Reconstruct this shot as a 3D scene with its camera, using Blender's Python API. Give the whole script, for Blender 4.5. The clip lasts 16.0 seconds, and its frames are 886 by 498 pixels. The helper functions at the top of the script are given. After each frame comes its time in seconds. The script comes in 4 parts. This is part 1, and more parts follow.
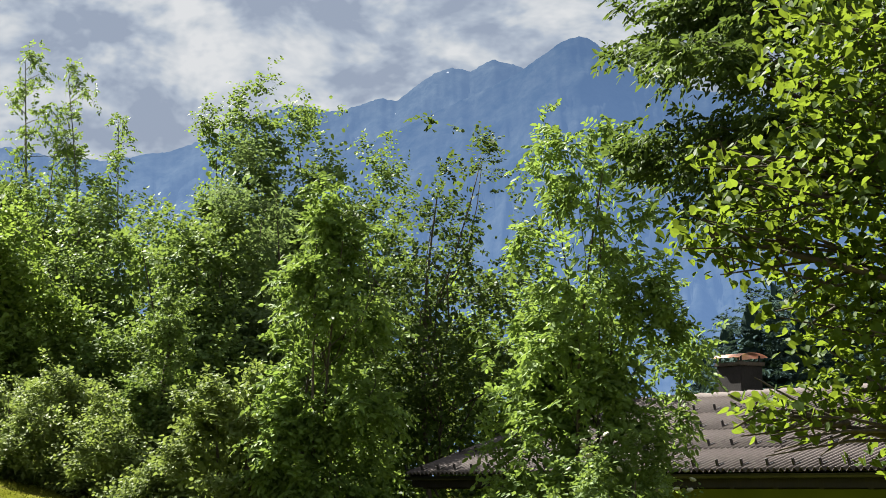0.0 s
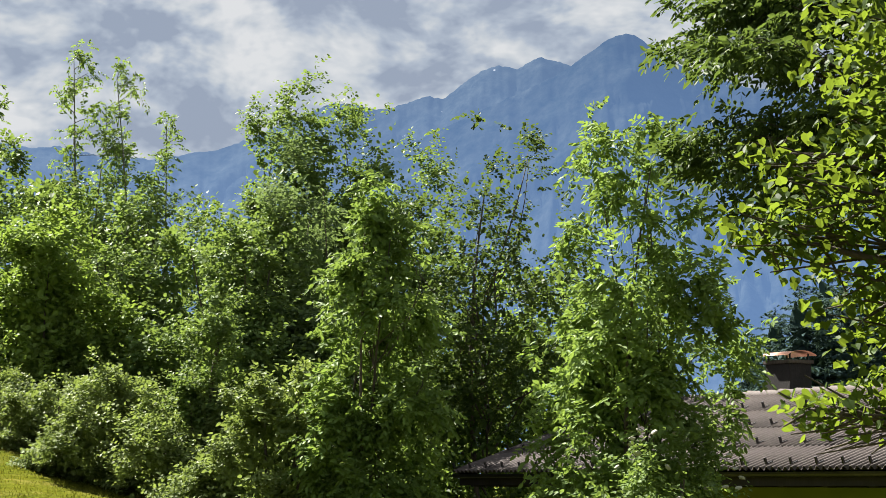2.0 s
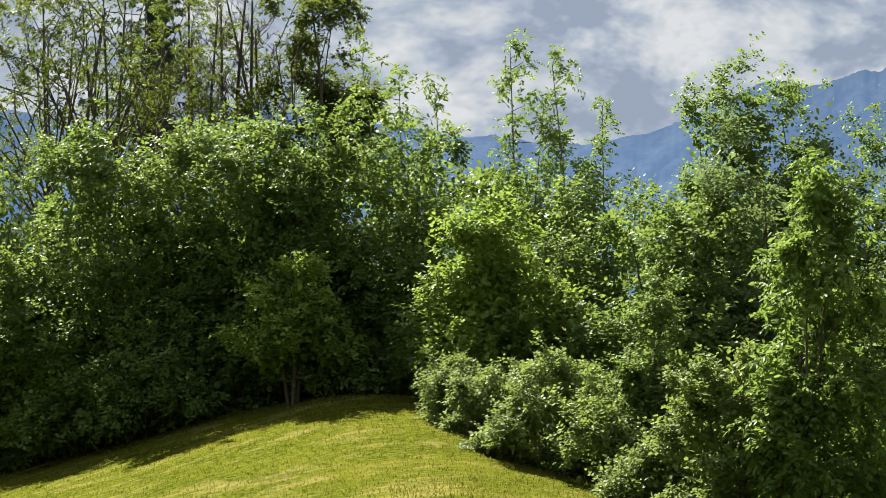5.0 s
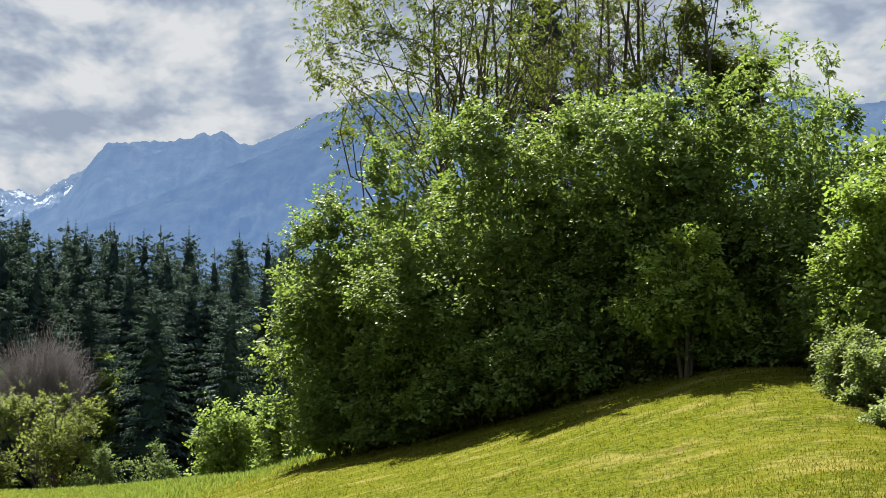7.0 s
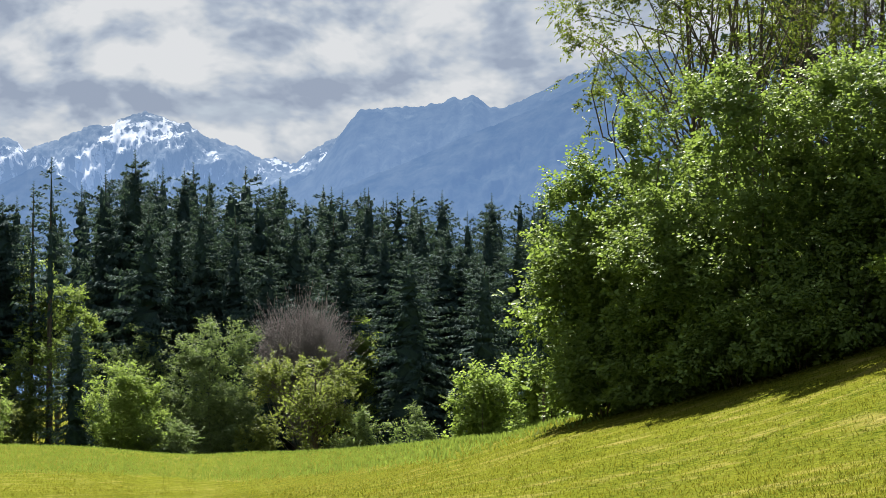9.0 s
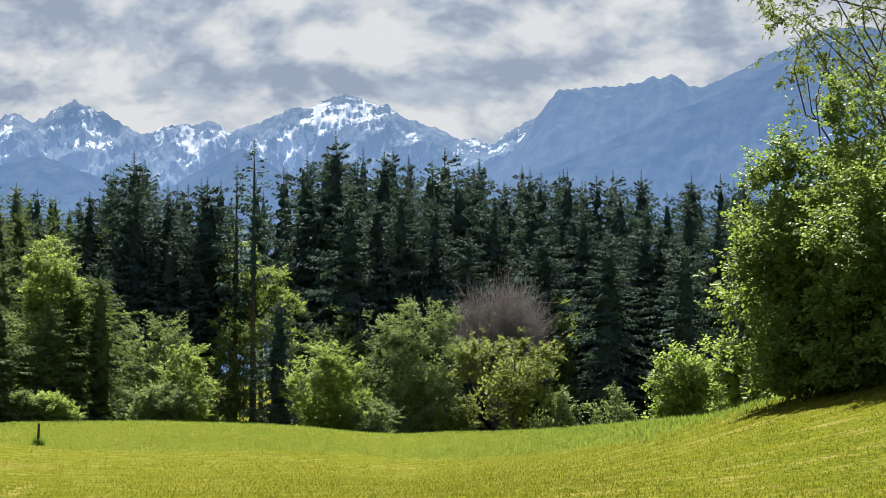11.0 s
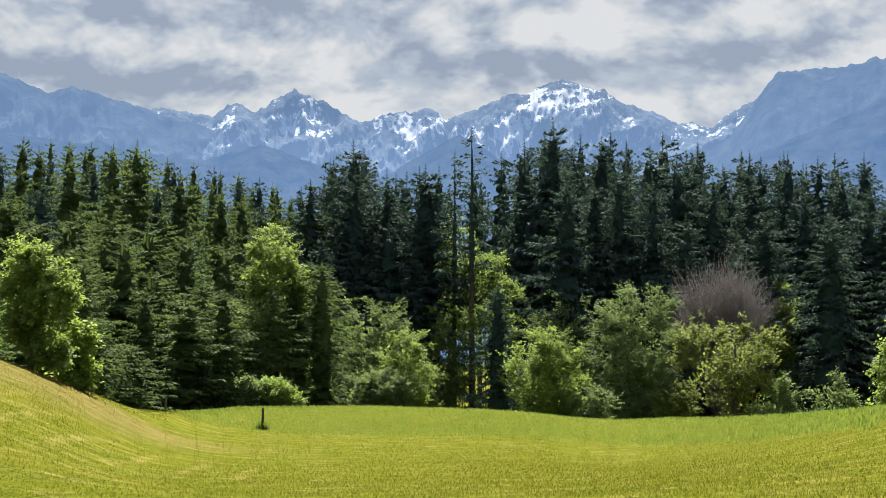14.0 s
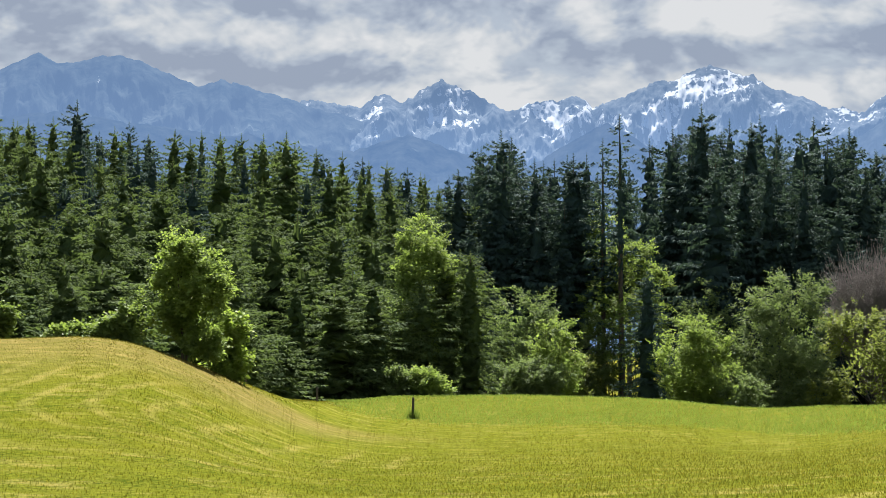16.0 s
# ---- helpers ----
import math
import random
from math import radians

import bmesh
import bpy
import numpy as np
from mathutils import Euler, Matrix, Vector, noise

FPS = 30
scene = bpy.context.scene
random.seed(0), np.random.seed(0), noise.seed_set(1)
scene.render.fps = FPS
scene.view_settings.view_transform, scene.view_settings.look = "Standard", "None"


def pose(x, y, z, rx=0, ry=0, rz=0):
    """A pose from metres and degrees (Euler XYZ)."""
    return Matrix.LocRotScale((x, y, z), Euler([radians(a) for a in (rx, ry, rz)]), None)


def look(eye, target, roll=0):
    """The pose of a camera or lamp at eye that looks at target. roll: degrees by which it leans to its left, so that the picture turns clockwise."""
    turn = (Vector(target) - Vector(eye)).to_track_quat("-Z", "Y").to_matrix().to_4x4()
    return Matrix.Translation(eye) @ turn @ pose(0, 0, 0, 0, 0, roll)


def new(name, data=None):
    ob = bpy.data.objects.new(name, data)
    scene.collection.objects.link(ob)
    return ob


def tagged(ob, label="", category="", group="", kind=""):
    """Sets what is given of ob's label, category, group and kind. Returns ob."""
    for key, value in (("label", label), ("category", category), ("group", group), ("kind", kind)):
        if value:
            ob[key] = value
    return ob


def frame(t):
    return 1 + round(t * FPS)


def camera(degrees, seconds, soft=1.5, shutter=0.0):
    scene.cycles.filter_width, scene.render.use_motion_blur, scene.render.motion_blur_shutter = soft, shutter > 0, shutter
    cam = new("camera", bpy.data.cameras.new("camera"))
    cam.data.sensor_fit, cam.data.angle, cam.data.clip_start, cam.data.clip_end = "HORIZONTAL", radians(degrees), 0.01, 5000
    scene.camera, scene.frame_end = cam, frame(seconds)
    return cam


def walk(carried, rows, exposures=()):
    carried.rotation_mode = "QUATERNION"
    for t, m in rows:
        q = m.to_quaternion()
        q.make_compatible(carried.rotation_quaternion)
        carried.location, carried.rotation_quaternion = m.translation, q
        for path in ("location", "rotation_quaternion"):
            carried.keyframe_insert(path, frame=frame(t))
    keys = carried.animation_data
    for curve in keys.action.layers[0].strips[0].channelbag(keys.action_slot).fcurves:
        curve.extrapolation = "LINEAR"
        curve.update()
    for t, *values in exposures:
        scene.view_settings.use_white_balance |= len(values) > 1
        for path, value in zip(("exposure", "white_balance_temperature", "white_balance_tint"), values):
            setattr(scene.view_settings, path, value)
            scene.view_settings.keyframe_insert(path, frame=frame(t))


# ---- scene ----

EYE = 1.6                       # eye height over the ground where the camera stands

# ---- camera: turned on the spot, a long lens ----
cam = camera(25.25, 16.0, soft=0.5)
# seconds, heading (degrees to the left of +y), tilt, lean
PATH = (
    (0.0, -32.595, 6.806, -0.092),
    (0.5, -32.485, 6.698, -0.001),
    (1.0, -32.217, 6.639, 0.051),
    (1.5, -31.843, 6.660, -0.016),
    (2.0, -31.226, 6.746, -0.019),
    (2.5, -30.398, 6.786, -0.040),
    (3.0, -29.117, 6.784, 0.008),
    (3.2, -28.330, 6.742, 0.107),
    (5.5, -15.661, 6.054, -0.069),
    (6.0, -12.835, 5.839, 0.050),
    (6.5, -9.952, 5.672, 0.186),
    (7.0, -7.321, 5.453, 0.184),
    (7.5, -5.036, 5.199, 0.051),
    (8.0, -3.466, 4.905, -0.154),
    (8.5, -1.525, 4.585, -0.248),
    (9.0, -0.000, 4.338, -0.155),
    (9.5, 1.324, 4.143, -0.137),
    (10.0, 2.929, 3.999, -0.118),
    (12.3, 8.335, 3.559, 0.107),
    (12.5, 8.649, 3.529, 0.010),
    (13.0, 9.622, 3.431, -0.015),
    (13.5, 10.636, 3.375, 0.046),
    (14.0, 12.071, 3.348, 0.162),
    (14.5, 13.629, 3.357, 0.127),
    (15.0, 14.903, 3.275, 0.051),
    (15.5, 15.967, 3.157, -0.036),
    (16.0, 16.365, 3.030, -0.095),
)


def stand(heading):
    """The camera is held a little in front of the turning body."""
    a = radians(heading)
    return -0.3 * math.sin(a), 0.3 * math.cos(a) - 0.3, EYE


walk(cam, [(t, pose(*stand(h), 0, 0, h) @ pose(0, 0, 0, 90 + p, 0, 0) @ pose(0, 0, 0, 0, 0, r)) for t, h, p, r in PATH],
     exposures=((0.0, 2.8), (16.0, 2.8)))

# ---- world and sun ----
SUN_AZ, SUN_EL = 11.0, 47.0     # degrees to the left of +y, and over the horizon
world = bpy.data.worlds.new("sky")
scene.world = world
world.use_nodes = True


class Nodes:
    """Short hand for building node trees."""

    def __init__(self, tree):
        self.t = tree
        tree.nodes.clear()

    def add(self, kind, **values):
        n = self.t.nodes.new(kind)
        for k, v in values.items():
            setattr(n, k, v)
        return n

    def link(self, a, b):
        self.t.links.new(a, b)

    def put(self, socket, value):
        if isinstance(value, bpy.types.NodeSocket):
            self.link(value, socket)
        elif isinstance(value, (tuple, list)) and len(value) == 3 and socket.type == "RGBA":
            socket.default_value = (*value, 1)
        else:
            socket.default_value = value

    def math(self, op, a, b=0.0, c=0.0, clamp=False):
        n = self.add("ShaderNodeMath", operation=op, use_clamp=clamp)
        for s, v in zip(n.inputs, (a, b, c)):
            self.put(s, v)
        return n.outputs[0]

    def mix(self, fac, a, b, blend="MIX"):
        n = self.add("ShaderNodeMix", data_type="RGBA", blend_type=blend)
        for i, v in ((0, fac), (6, a), (7, b)):
            self.put(n.inputs[i], v)
        return n.outputs[2]

    def ramp(self, fac, *stops):
        n = self.add("ShaderNodeValToRGB")
        e = n.color_ramp.elements
        while len(e) < len(stops):
            e.new(0.5)
        for el, (p, c) in zip(e, stops):
            el.position = p
            el.color = (c, c, c, 1) if not isinstance(c, tuple) else (*c, 1)
        self.put(n.inputs[0], fac)
        return n.outputs[0]

    def noise(self, vec, scale, detail=4.0, rough=0.55, distortion=0.0):
        n = self.add("ShaderNodeTexNoise")
        if vec is not None:
            self.link(vec, n.inputs["Vector"])
        n.inputs["Scale"].default_value, n.inputs["Detail"].default_value = scale, detail
        n.inputs["Roughness"].default_value, n.inputs["Distortion"].default_value = rough, distortion
        return n.outputs[0]

    def mapped(self, vec, scale=(1, 1, 1), loc=(0, 0, 0), rot=(0, 0, 0)):
        n = self.add("ShaderNodeMapping")
        self.link(vec, n.inputs[0])
        n.inputs["Location"].default_value, n.inputs["Scale"].default_value = loc, scale
        n.inputs["Rotation"].default_value = rot
        return n.outputs[0]


w = Nodes(world.node_tree)
sky = w.add("ShaderNodeTexSky", sky_type="NISHITA", sun_disc=False)
sky.sun_elevation, sky.sun_rotation = radians(SUN_EL), radians(-SUN_AZ)
sky.air_density, sky.dust_density = 1.0, 2.0
way = w.add("ShaderNodeTexCoord").outputs["Generated"]
sep = w.add("ShaderNodeSeparateXYZ")
w.link(way, sep.inputs[0])
shape = w.mapped(way, (1.0, 1.0, 1.7), loc=(0.35, 0.1, 0.0))
warp = w.add("ShaderNodeTexNoise")
w.link(shape, warp.inputs["Vector"])
warp.inputs["Scale"].default_value, warp.inputs["Detail"].default_value = 6.0, 3.0
bent = w.add("ShaderNodeVectorMath", operation="MULTIPLY_ADD")
w.link(warp.outputs["Color"], bent.inputs[0])
bent.inputs[1].default_value = (0.06, 0.06, 0.06)
w.link(shape, bent.inputs[2])
puff = bent.outputs[0]


def heap(vec):
    """Heaped cloud: soft masses with rounded puffs on them."""
    cell = w.add("ShaderNodeTexVoronoi", feature="SMOOTH_F1")
    w.link(vec, cell.inputs["Vector"])
    for key, value in (("Scale", 15.0), ("Detail", 4.0), ("Roughness", 0.6), ("Smoothness", 0.6)):
        cell.inputs[key].default_value = value
    puffs = w.math("SUBTRACT", 0.85, cell.outputs["Distance"])
    return w.math("ADD", w.math("MULTIPLY", w.noise(vec, 8.0, 8.0, 0.6), 0.68), w.math("MULTIPLY", puffs, 0.32))


billow = heap(puff)
above = heap(w.mapped(puff, loc=(0.012, 0.0, 0.030)))
broad = w.noise(shape, 3.6, 3.0, 0.5)
cover = w.ramp(w.math("ADD", w.math("MULTIPLY", billow, 0.7), w.math("MULTIPLY", broad, 0.3)), (0.17, 0.0), (0.24, 1.0))
lit = w.math("ADD", w.math("SUBTRACT", billow, above), w.math("MULTIPLY", w.math("SUBTRACT", broad, 0.5), -0.25))
tone = w.ramp(w.math("ADD", lit, 0.5), (0.37, (0.39, 0.46, 0.59)), (0.455, (0.53, 0.605, 0.72)), (0.525, (0.70, 0.75, 0.81)), (0.62, (0.88, 0.90, 0.925)))
blue = w.mix(0.6, w.mix(1.0, sky.outputs[0], (0.10, 0.10, 0.10), "MULTIPLY"), (0.45, 0.55, 0.69))
bg = w.add("ShaderNodeBackground")
w.link(w.mix(cover, blue, tone), bg.inputs[0])
bg.inputs[1].default_value = 0.12
w.link(bg.outputs[0], w.add("ShaderNodeOutputWorld").inputs[0])

sun = new("sun", bpy.data.lights.new("sun", "SUN"))
sun.data.energy, sun.data.angle, sun.data.color = 4.0, radians(0.5), (1.0, 0.95, 0.86)
sun.matrix_world = look((-math.sin(radians(SUN_AZ)) * math.cos(radians(SUN_EL)), math.cos(radians(SUN_AZ)) * math.cos(radians(SUN_EL)), math.sin(radians(SUN_EL))), (0, 0, 0))


# ---- materials ----
def material(name):
    m = bpy.data.materials.new(name)
    m.use_nodes = True
    return m, Nodes(m.node_tree)


def finish(n, shader):
    n.link(shader, n.add("ShaderNodeOutputMaterial").inputs[0])


def leaf_material(name, dark, light, through_colour, share=0.36, rough=0.5, gloss=0.045):
    """Leaves: each one its own tone, shiny above, letting light through."""
    m, n = material(name)
    rnd = n.add("ShaderNodeNewGeometry").outputs["Random Per Island"]
    place = n.add("ShaderNodeTexCoord").outputs["Object"]
    patch = n.noise(place, 1.6, 3.0, 0.6)
    own = n.add("ShaderNodeObjectInfo").outputs["Random"]
    tone = n.math("ADD", n.math("MULTIPLY", rnd, 0.5), n.math("MULTIPLY", n.math("SUBTRACT", patch, 0.36), 1.5))
    tone = n.math("ADD", tone, n.math("MULTIPLY", n.math("SUBTRACT", own, 0.5), 0.35), clamp=True)
    col = n.mix(tone, dark, light)
    p = n.add("ShaderNodeBsdfPrincipled")
    n.link(col, p.inputs["Base Color"])
    p.inputs["Roughness"].default_value = rough
    p.inputs["Specular IOR Level"].default_value = gloss
    tr = n.add("ShaderNodeBsdfTranslucent")
    n.link(n.mix(tone, tuple(c * 0.7 for c in through_colour), through_colour), tr.inputs[0])
    mixer = n.add("ShaderNodeMixShader")
    mixer.inputs[0].default_value = share
    n.link(p.outputs[0], mixer.inputs[1])
    n.link(tr.outputs[0], mixer.inputs[2])
    finish(n, mixer.outputs[0])
    return m


def rough_material(name, c1, c2, scale=3.0, rough=0.9, bump=0.3, fine=30.0, metal=0.0, stretch=(1, 1, 1), spread=(0.35, 0.65)):
    m, n = material(name)
    place = n.mapped(n.add("ShaderNodeTexCoord").outputs["Object"], stretch)
    big, small = n.noise(place, scale, 5.0), n.noise(place, fine, 4.0)
    mixed = n.ramp(n.math("ADD", n.math("MULTIPLY", big, 0.6), n.math("MULTIPLY", small, 0.4)), (spread[0], c1), (spread[1], c2))
    p = n.add("ShaderNodeBsdfPrincipled")
    n.link(mixed, p.inputs["Base Color"])
    p.inputs["Roughness"].default_value, p.inputs["Metallic"].default_value = rough, metal
    p.inputs["Specular IOR Level"].default_value = 0.25
    if bump:
        b = n.add("ShaderNodeBump")
        b.inputs["Strength"].default_value = bump
        b.inputs["Distance"].default_value = 0.02
        n.link(small, b.inputs["Height"])
        n.link(b.outputs[0], p.inputs["Normal"])
    finish(n, p.outputs[0])
    return m


HAZEL = leaf_material("hazel_leaf", (0.059, 0.099, 0.027), (0.160, 0.228, 0.075), (0.183, 0.260, 0.047))
HAZEL_Y = leaf_material("yellowish_leaf", (0.084, 0.134, 0.025), (0.212, 0.292, 0.075), (0.230, 0.326, 0.048))
DOGWOOD = leaf_material("dogwood_leaf", (0.069, 0.101, 0.028), (0.181, 0.229, 0.081), (0.181, 0.237, 0.048))
WILLOW = leaf_material("willow_leaf", (0.071, 0.109, 0.047), (0.166, 0.221, 0.099), (0.136, 0.193, 0.053), share=0.42, gloss=0.02)
ASH = leaf_material("ash_leaf", (0.062, 0.104, 0.025), (0.165, 0.243, 0.072), (0.205, 0.295, 0.051))
LINDEN = leaf_material("linden_leaf", (0.026, 0.050, 0.010), (0.062, 0.100, 0.022), (0.180, 0.250, 0.022), 0.42)
DARK_ASH = leaf_material("dark_ash_leaf", (0.026, 0.048, 0.013), (0.074, 0.113, 0.034), (0.102, 0.150, 0.026), gloss=0.04)
SPRING = leaf_material("fresh_leaf", (0.067, 0.107, 0.026), (0.169, 0.237, 0.063), (0.215, 0.301, 0.059), share=0.42, gloss=0.02)
OAK = leaf_material("oak_leaf", (0.056, 0.077, 0.020), (0.164, 0.202, 0.060), (0.172, 0.214, 0.043), share=0.42, gloss=0.02)
ASH_WARM = leaf_material("warm_ash_leaf", (0.036, 0.054, 0.011), (0.100, 0.128, 0.032), (0.125, 0.165, 0.022), gloss=0.04)
# needle green with distance haze mixed in: bluer, and its dark tone lifted
NEEDLE = leaf_material("hazed_spruce_needle", (0.025, 0.048, 0.053), (0.045, 0.077, 0.066), (0.040, 0.066, 0.035), 0.24, 0.9, 0.04)
NEEDLE_W = leaf_material("warm_spruce_needle", (0.037, 0.066, 0.032), (0.082, 0.113, 0.041), (0.092, 0.136, 0.035), 0.32, 0.9, 0.04)
GRASS_TALL = leaf_material("tall_grass_blade", (0.071, 0.123, 0.023), (0.106, 0.145, 0.031), (0.145, 0.200, 0.032), 0.4, 0.8, 0.1)
BARK = rough_material("bark", (0.036, 0.030, 0.024), (0.088, 0.072, 0.055), 4.0, 0.95, 0.5, 40.0, stretch=(1, 1, 0.25))
BARK_GREY = rough_material("grey_bark", (0.064, 0.058, 0.053), (0.139, 0.128, 0.112), 4.0, 0.95, 0.4, 40.0, stretch=(1, 1, 0.25))
BARK_RED = rough_material("brown_twig", (0.085, 0.076, 0.078), (0.150, 0.138, 0.138), 4.0, 0.95, 0.3, 40.0)
SHEET = rough_material("weathered_fibre_cement", (0.050, 0.039, 0.036), (0.096, 0.079, 0.073), 1.2, 0.85, 0.25, 25.0)
DARK_WOOD = rough_material("dark_stained_wood", (0.012, 0.010, 0.009), (0.03, 0.024, 0.02), 2.0, 0.6, 0.2, 30.0, stretch=(1, 1, 0.2))
PLASTER = rough_material("yellow_green_plaster", (0.120, 0.150, 0.026), (0.160, 0.185, 0.040), 2.0, 0.9, 0.2, 60.0)
COPPER = rough_material("bright_copper", (0.62, 0.30, 0.20), (0.85, 0.50, 0.36), 3.0, 0.3, 0.05, 20.0, metal=1.0)
SLATE = rough_material("dark_cladding", (0.014, 0.013, 0.013), (0.03, 0.027, 0.026), 3.0, 0.95, 0.2, 30.0)
IRON = rough_material("gutter_metal", (0.02, 0.02, 0.02), (0.05, 0.05, 0.05), 3.0, 0.35, 0.0, 30.0, metal=0.8)
POST = rough_material("grey_post_wood", (0.03, 0.025, 0.02), (0.09, 0.075, 0.06), 6.0, 0.9, 0.3, 50.0, stretch=(1, 1, 0.2))
PETAL = rough_material("cream_petal", (0.234, 0.234, 0.162), (0.320, 0.320, 0.256), 9.0, 0.7, 0.0)


def field_colour(n):
    """Mown meadow: green stubble, straw left in curved swathes, dry spots."""
    place = n.add("ShaderNodeTexCoord").outputs["Object"]
    fine, mid, big = n.noise(place, 7.0, 7.0, 0.78), n.noise(place, 0.55, 6.0, 0.62), n.noise(place, 0.07, 3.0)
    green = n.mix(n.ramp(fine, (0.38, 0.0), (0.60, 1.0)), (0.016, 0.028, 0.003), (0.082, 0.090, 0.011))
    side = n.add("ShaderNodeSeparateXYZ")
    n.link(place, side.inputs[0])
    # swathes of cut straw: they come down the slope and turn along it round a corner
    wander = n.math("MULTIPLY", n.math("SUBTRACT", n.noise(place, 0.22, 3.0, 0.5), 0.5), 0.9)
    down = n.math("MAXIMUM", n.math("ADD", n.math("MULTIPLY", n.math("ADD", side.outputs[0], 13.0), -0.963), n.math("MULTIPLY", n.math("SUBTRACT", side.outputs[1], 41.0), -0.27)), 0.0)
    level = n.math("MAXIMUM", n.math("SUBTRACT", 41.0, side.outputs[1]), 0.001)
    turn = n.math("SQRT", n.math("ADD", n.math("MULTIPLY", down, down), n.math("MULTIPLY", level, level)))
    wave = n.math("SINE", n.math("MULTIPLY", n.math("ADD", turn, wander), 4.6))
    straw = n.math("MULTIPLY", n.ramp(wave, (0.40, 0.0), (0.98, 0.40)), n.ramp(mid, (0.36, 0.15), (0.58, 1.0)))
    straw = n.math("MULTIPLY", straw, n.math("POWER", n.math("DIVIDE", down, turn), 2.0, clamp=True))
    straw = n.math("MULTIPLY", straw, n.math("MULTIPLY", n.math("SUBTRACT", side.outputs[1], 58.0), -0.10, clamp=True))
    dry = n.ramp(n.noise(n.mapped(place, (0.6, 1.0, 1.0)), 1.1, 7.0, 0.74), (0.51, 0.0), (0.68, 0.55))
    bare = n.ramp(n.noise(place, 0.45, 6.0, 0.7), (0.64, 0.0), (0.70, 0.7))
    straw = n.math("MAXIMUM", straw, dry)
    col = n.mix(n.ramp(mid, (0.40, 0.0), (0.66, 0.6)), green, (0.079, 0.083, 0.009))
    far = n.math("MULTIPLY", n.math("SUBTRACT", side.outputs[1], 42.0), 0.05, clamp=True)
    knoll = n.math("MULTIPLY", n.math("MULTIPLY", n.math("MULTIPLY", n.math("ADD", side.outputs[0], 21.5), -0.2, clamp=True), far), n.ramp(mid, (0.25, 0.35), (0.65, 1.0)))
    col = n.mix(bare, col, (0.069, 0.047, 0.022))
    col = n.mix(straw, col, (0.196, 0.160, 0.057))
    knoll = n.math("MULTIPLY", knoll, n.math("MULTIPLY", n.math("SUBTRACT", side.outputs[1], 80.0), -0.15, clamp=True))
    col = n.mix(n.math("MULTIPLY", knoll, 0.50), col, (0.135, 0.092, 0.047))
    return n.mix(n.ramp(big, (0.55, 0.0), (0.75, 0.35)), col, (0.074, 0.069, 0.008)), fine


def field_material():
    m, n = material("mown_meadow")
    col, fine = field_colour(n)
    p = n.add("ShaderNodeBsdfPrincipled")
    n.link(col, p.inputs["Base Color"])
    p.inputs["Roughness"].default_value = 0.95
    p.inputs["Specular IOR Level"].default_value = 0.0
    b = n.add("ShaderNodeBump")
    b.inputs["Strength"].default_value, b.inputs["Distance"].default_value = 0.6, 0.08
    n.link(fine, b.inputs["Height"])
    n.link(b.outputs[0], p.inputs["Normal"])
    finish(n, p.outputs[0])
    return m


def blade_material():
    m, n = material("mown_blade")
    col, fine = field_colour(n)
    rnd = n.add("ShaderNodeNewGeometry").outputs["Random Per Island"]
    col = n.mix(n.ramp(rnd, (0.22, 0.35), (0.36, 0.0)), col, (0.006, 0.015, 0.001))
    col = n.mix(n.ramp(rnd, (0.64, 0.0), (0.85, 0.85)), col, (0.160, 0.148, 0.019))
    d, t = n.add("ShaderNodeBsdfDiffuse"), n.add("ShaderNodeBsdfTranslucent")
    n.link(col, d.inputs[0])
    n.link(n.mix(0.5, col, (0.074, 0.073, 0.005)), t.inputs[0])
    mixer = n.add("ShaderNodeMixShader")
    mixer.inputs[0].default_value = 0.5
    n.link(d.outputs[0], mixer.inputs[1])
    n.link(t.outputs[0], mixer.inputs[2])
    finish(n, mixer.outputs[0])
    return m


GRASS = blade_material()
MEADOW = field_material()


def mountain_material(name, rock1, rock2, snow, air, lift, fade=(1.30, 0.00065)):
    """Far slopes: rock and forest, snow in the gullies, and the blue haze of the air in front of them painted on as a
    faint glow.
    """
    m, n = material(name)
    place = n.add("ShaderNodeTexCoord").outputs["Object"]
    n1, n2 = n.noise(place, 0.006, 8.0, 0.65), n.noise(n.mapped(place, (1, 1, 0.85)), 0.022, 8.0, 0.72)
    col = n.mix(n.ramp(n2, (0.36, 0.0), (0.64, 1.0)), rock1, rock2)
    # pale scree runs down the slope in thin streaks
    scree = n.noise(n.mapped(place, (1, 1, 0.16)), 0.016, 6.0, 0.65)
    col = n.mix(n.math("MULTIPLY", n.ramp(scree, (0.57, 0.0), (0.68, 1.0)), n.ramp(n1, (0.46, 0.0), (0.60, 0.8))), col, tuple(c * 1.9 for c in rock2))
    if snow:
        lying = n.add("ShaderNodeAttribute", attribute_name="snow").outputs["Fac"]
        amount = n.math("ADD", lying, n.math("MULTIPLY", n.math("SUBTRACT", n2, 0.5), 3.4))
        col = n.mix(n.ramp(amount, (snow, 0.0), (snow + 0.14, 1.0)), col, (0.21, 0.22, 0.235))
    p = n.add("ShaderNodeBsdfPrincipled")
    n.link(col, p.inputs["Base Color"])
    p.inputs["Roughness"].default_value = 1.0
    p.inputs["Specular IOR Level"].default_value = 0.0
    # air haze painted as blue emission on the slope, stronger lower down
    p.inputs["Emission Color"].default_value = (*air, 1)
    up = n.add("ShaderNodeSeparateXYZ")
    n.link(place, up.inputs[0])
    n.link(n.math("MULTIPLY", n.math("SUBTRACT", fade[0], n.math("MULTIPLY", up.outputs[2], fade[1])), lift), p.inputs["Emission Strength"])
    finish(n, p.outputs[0])
    return m


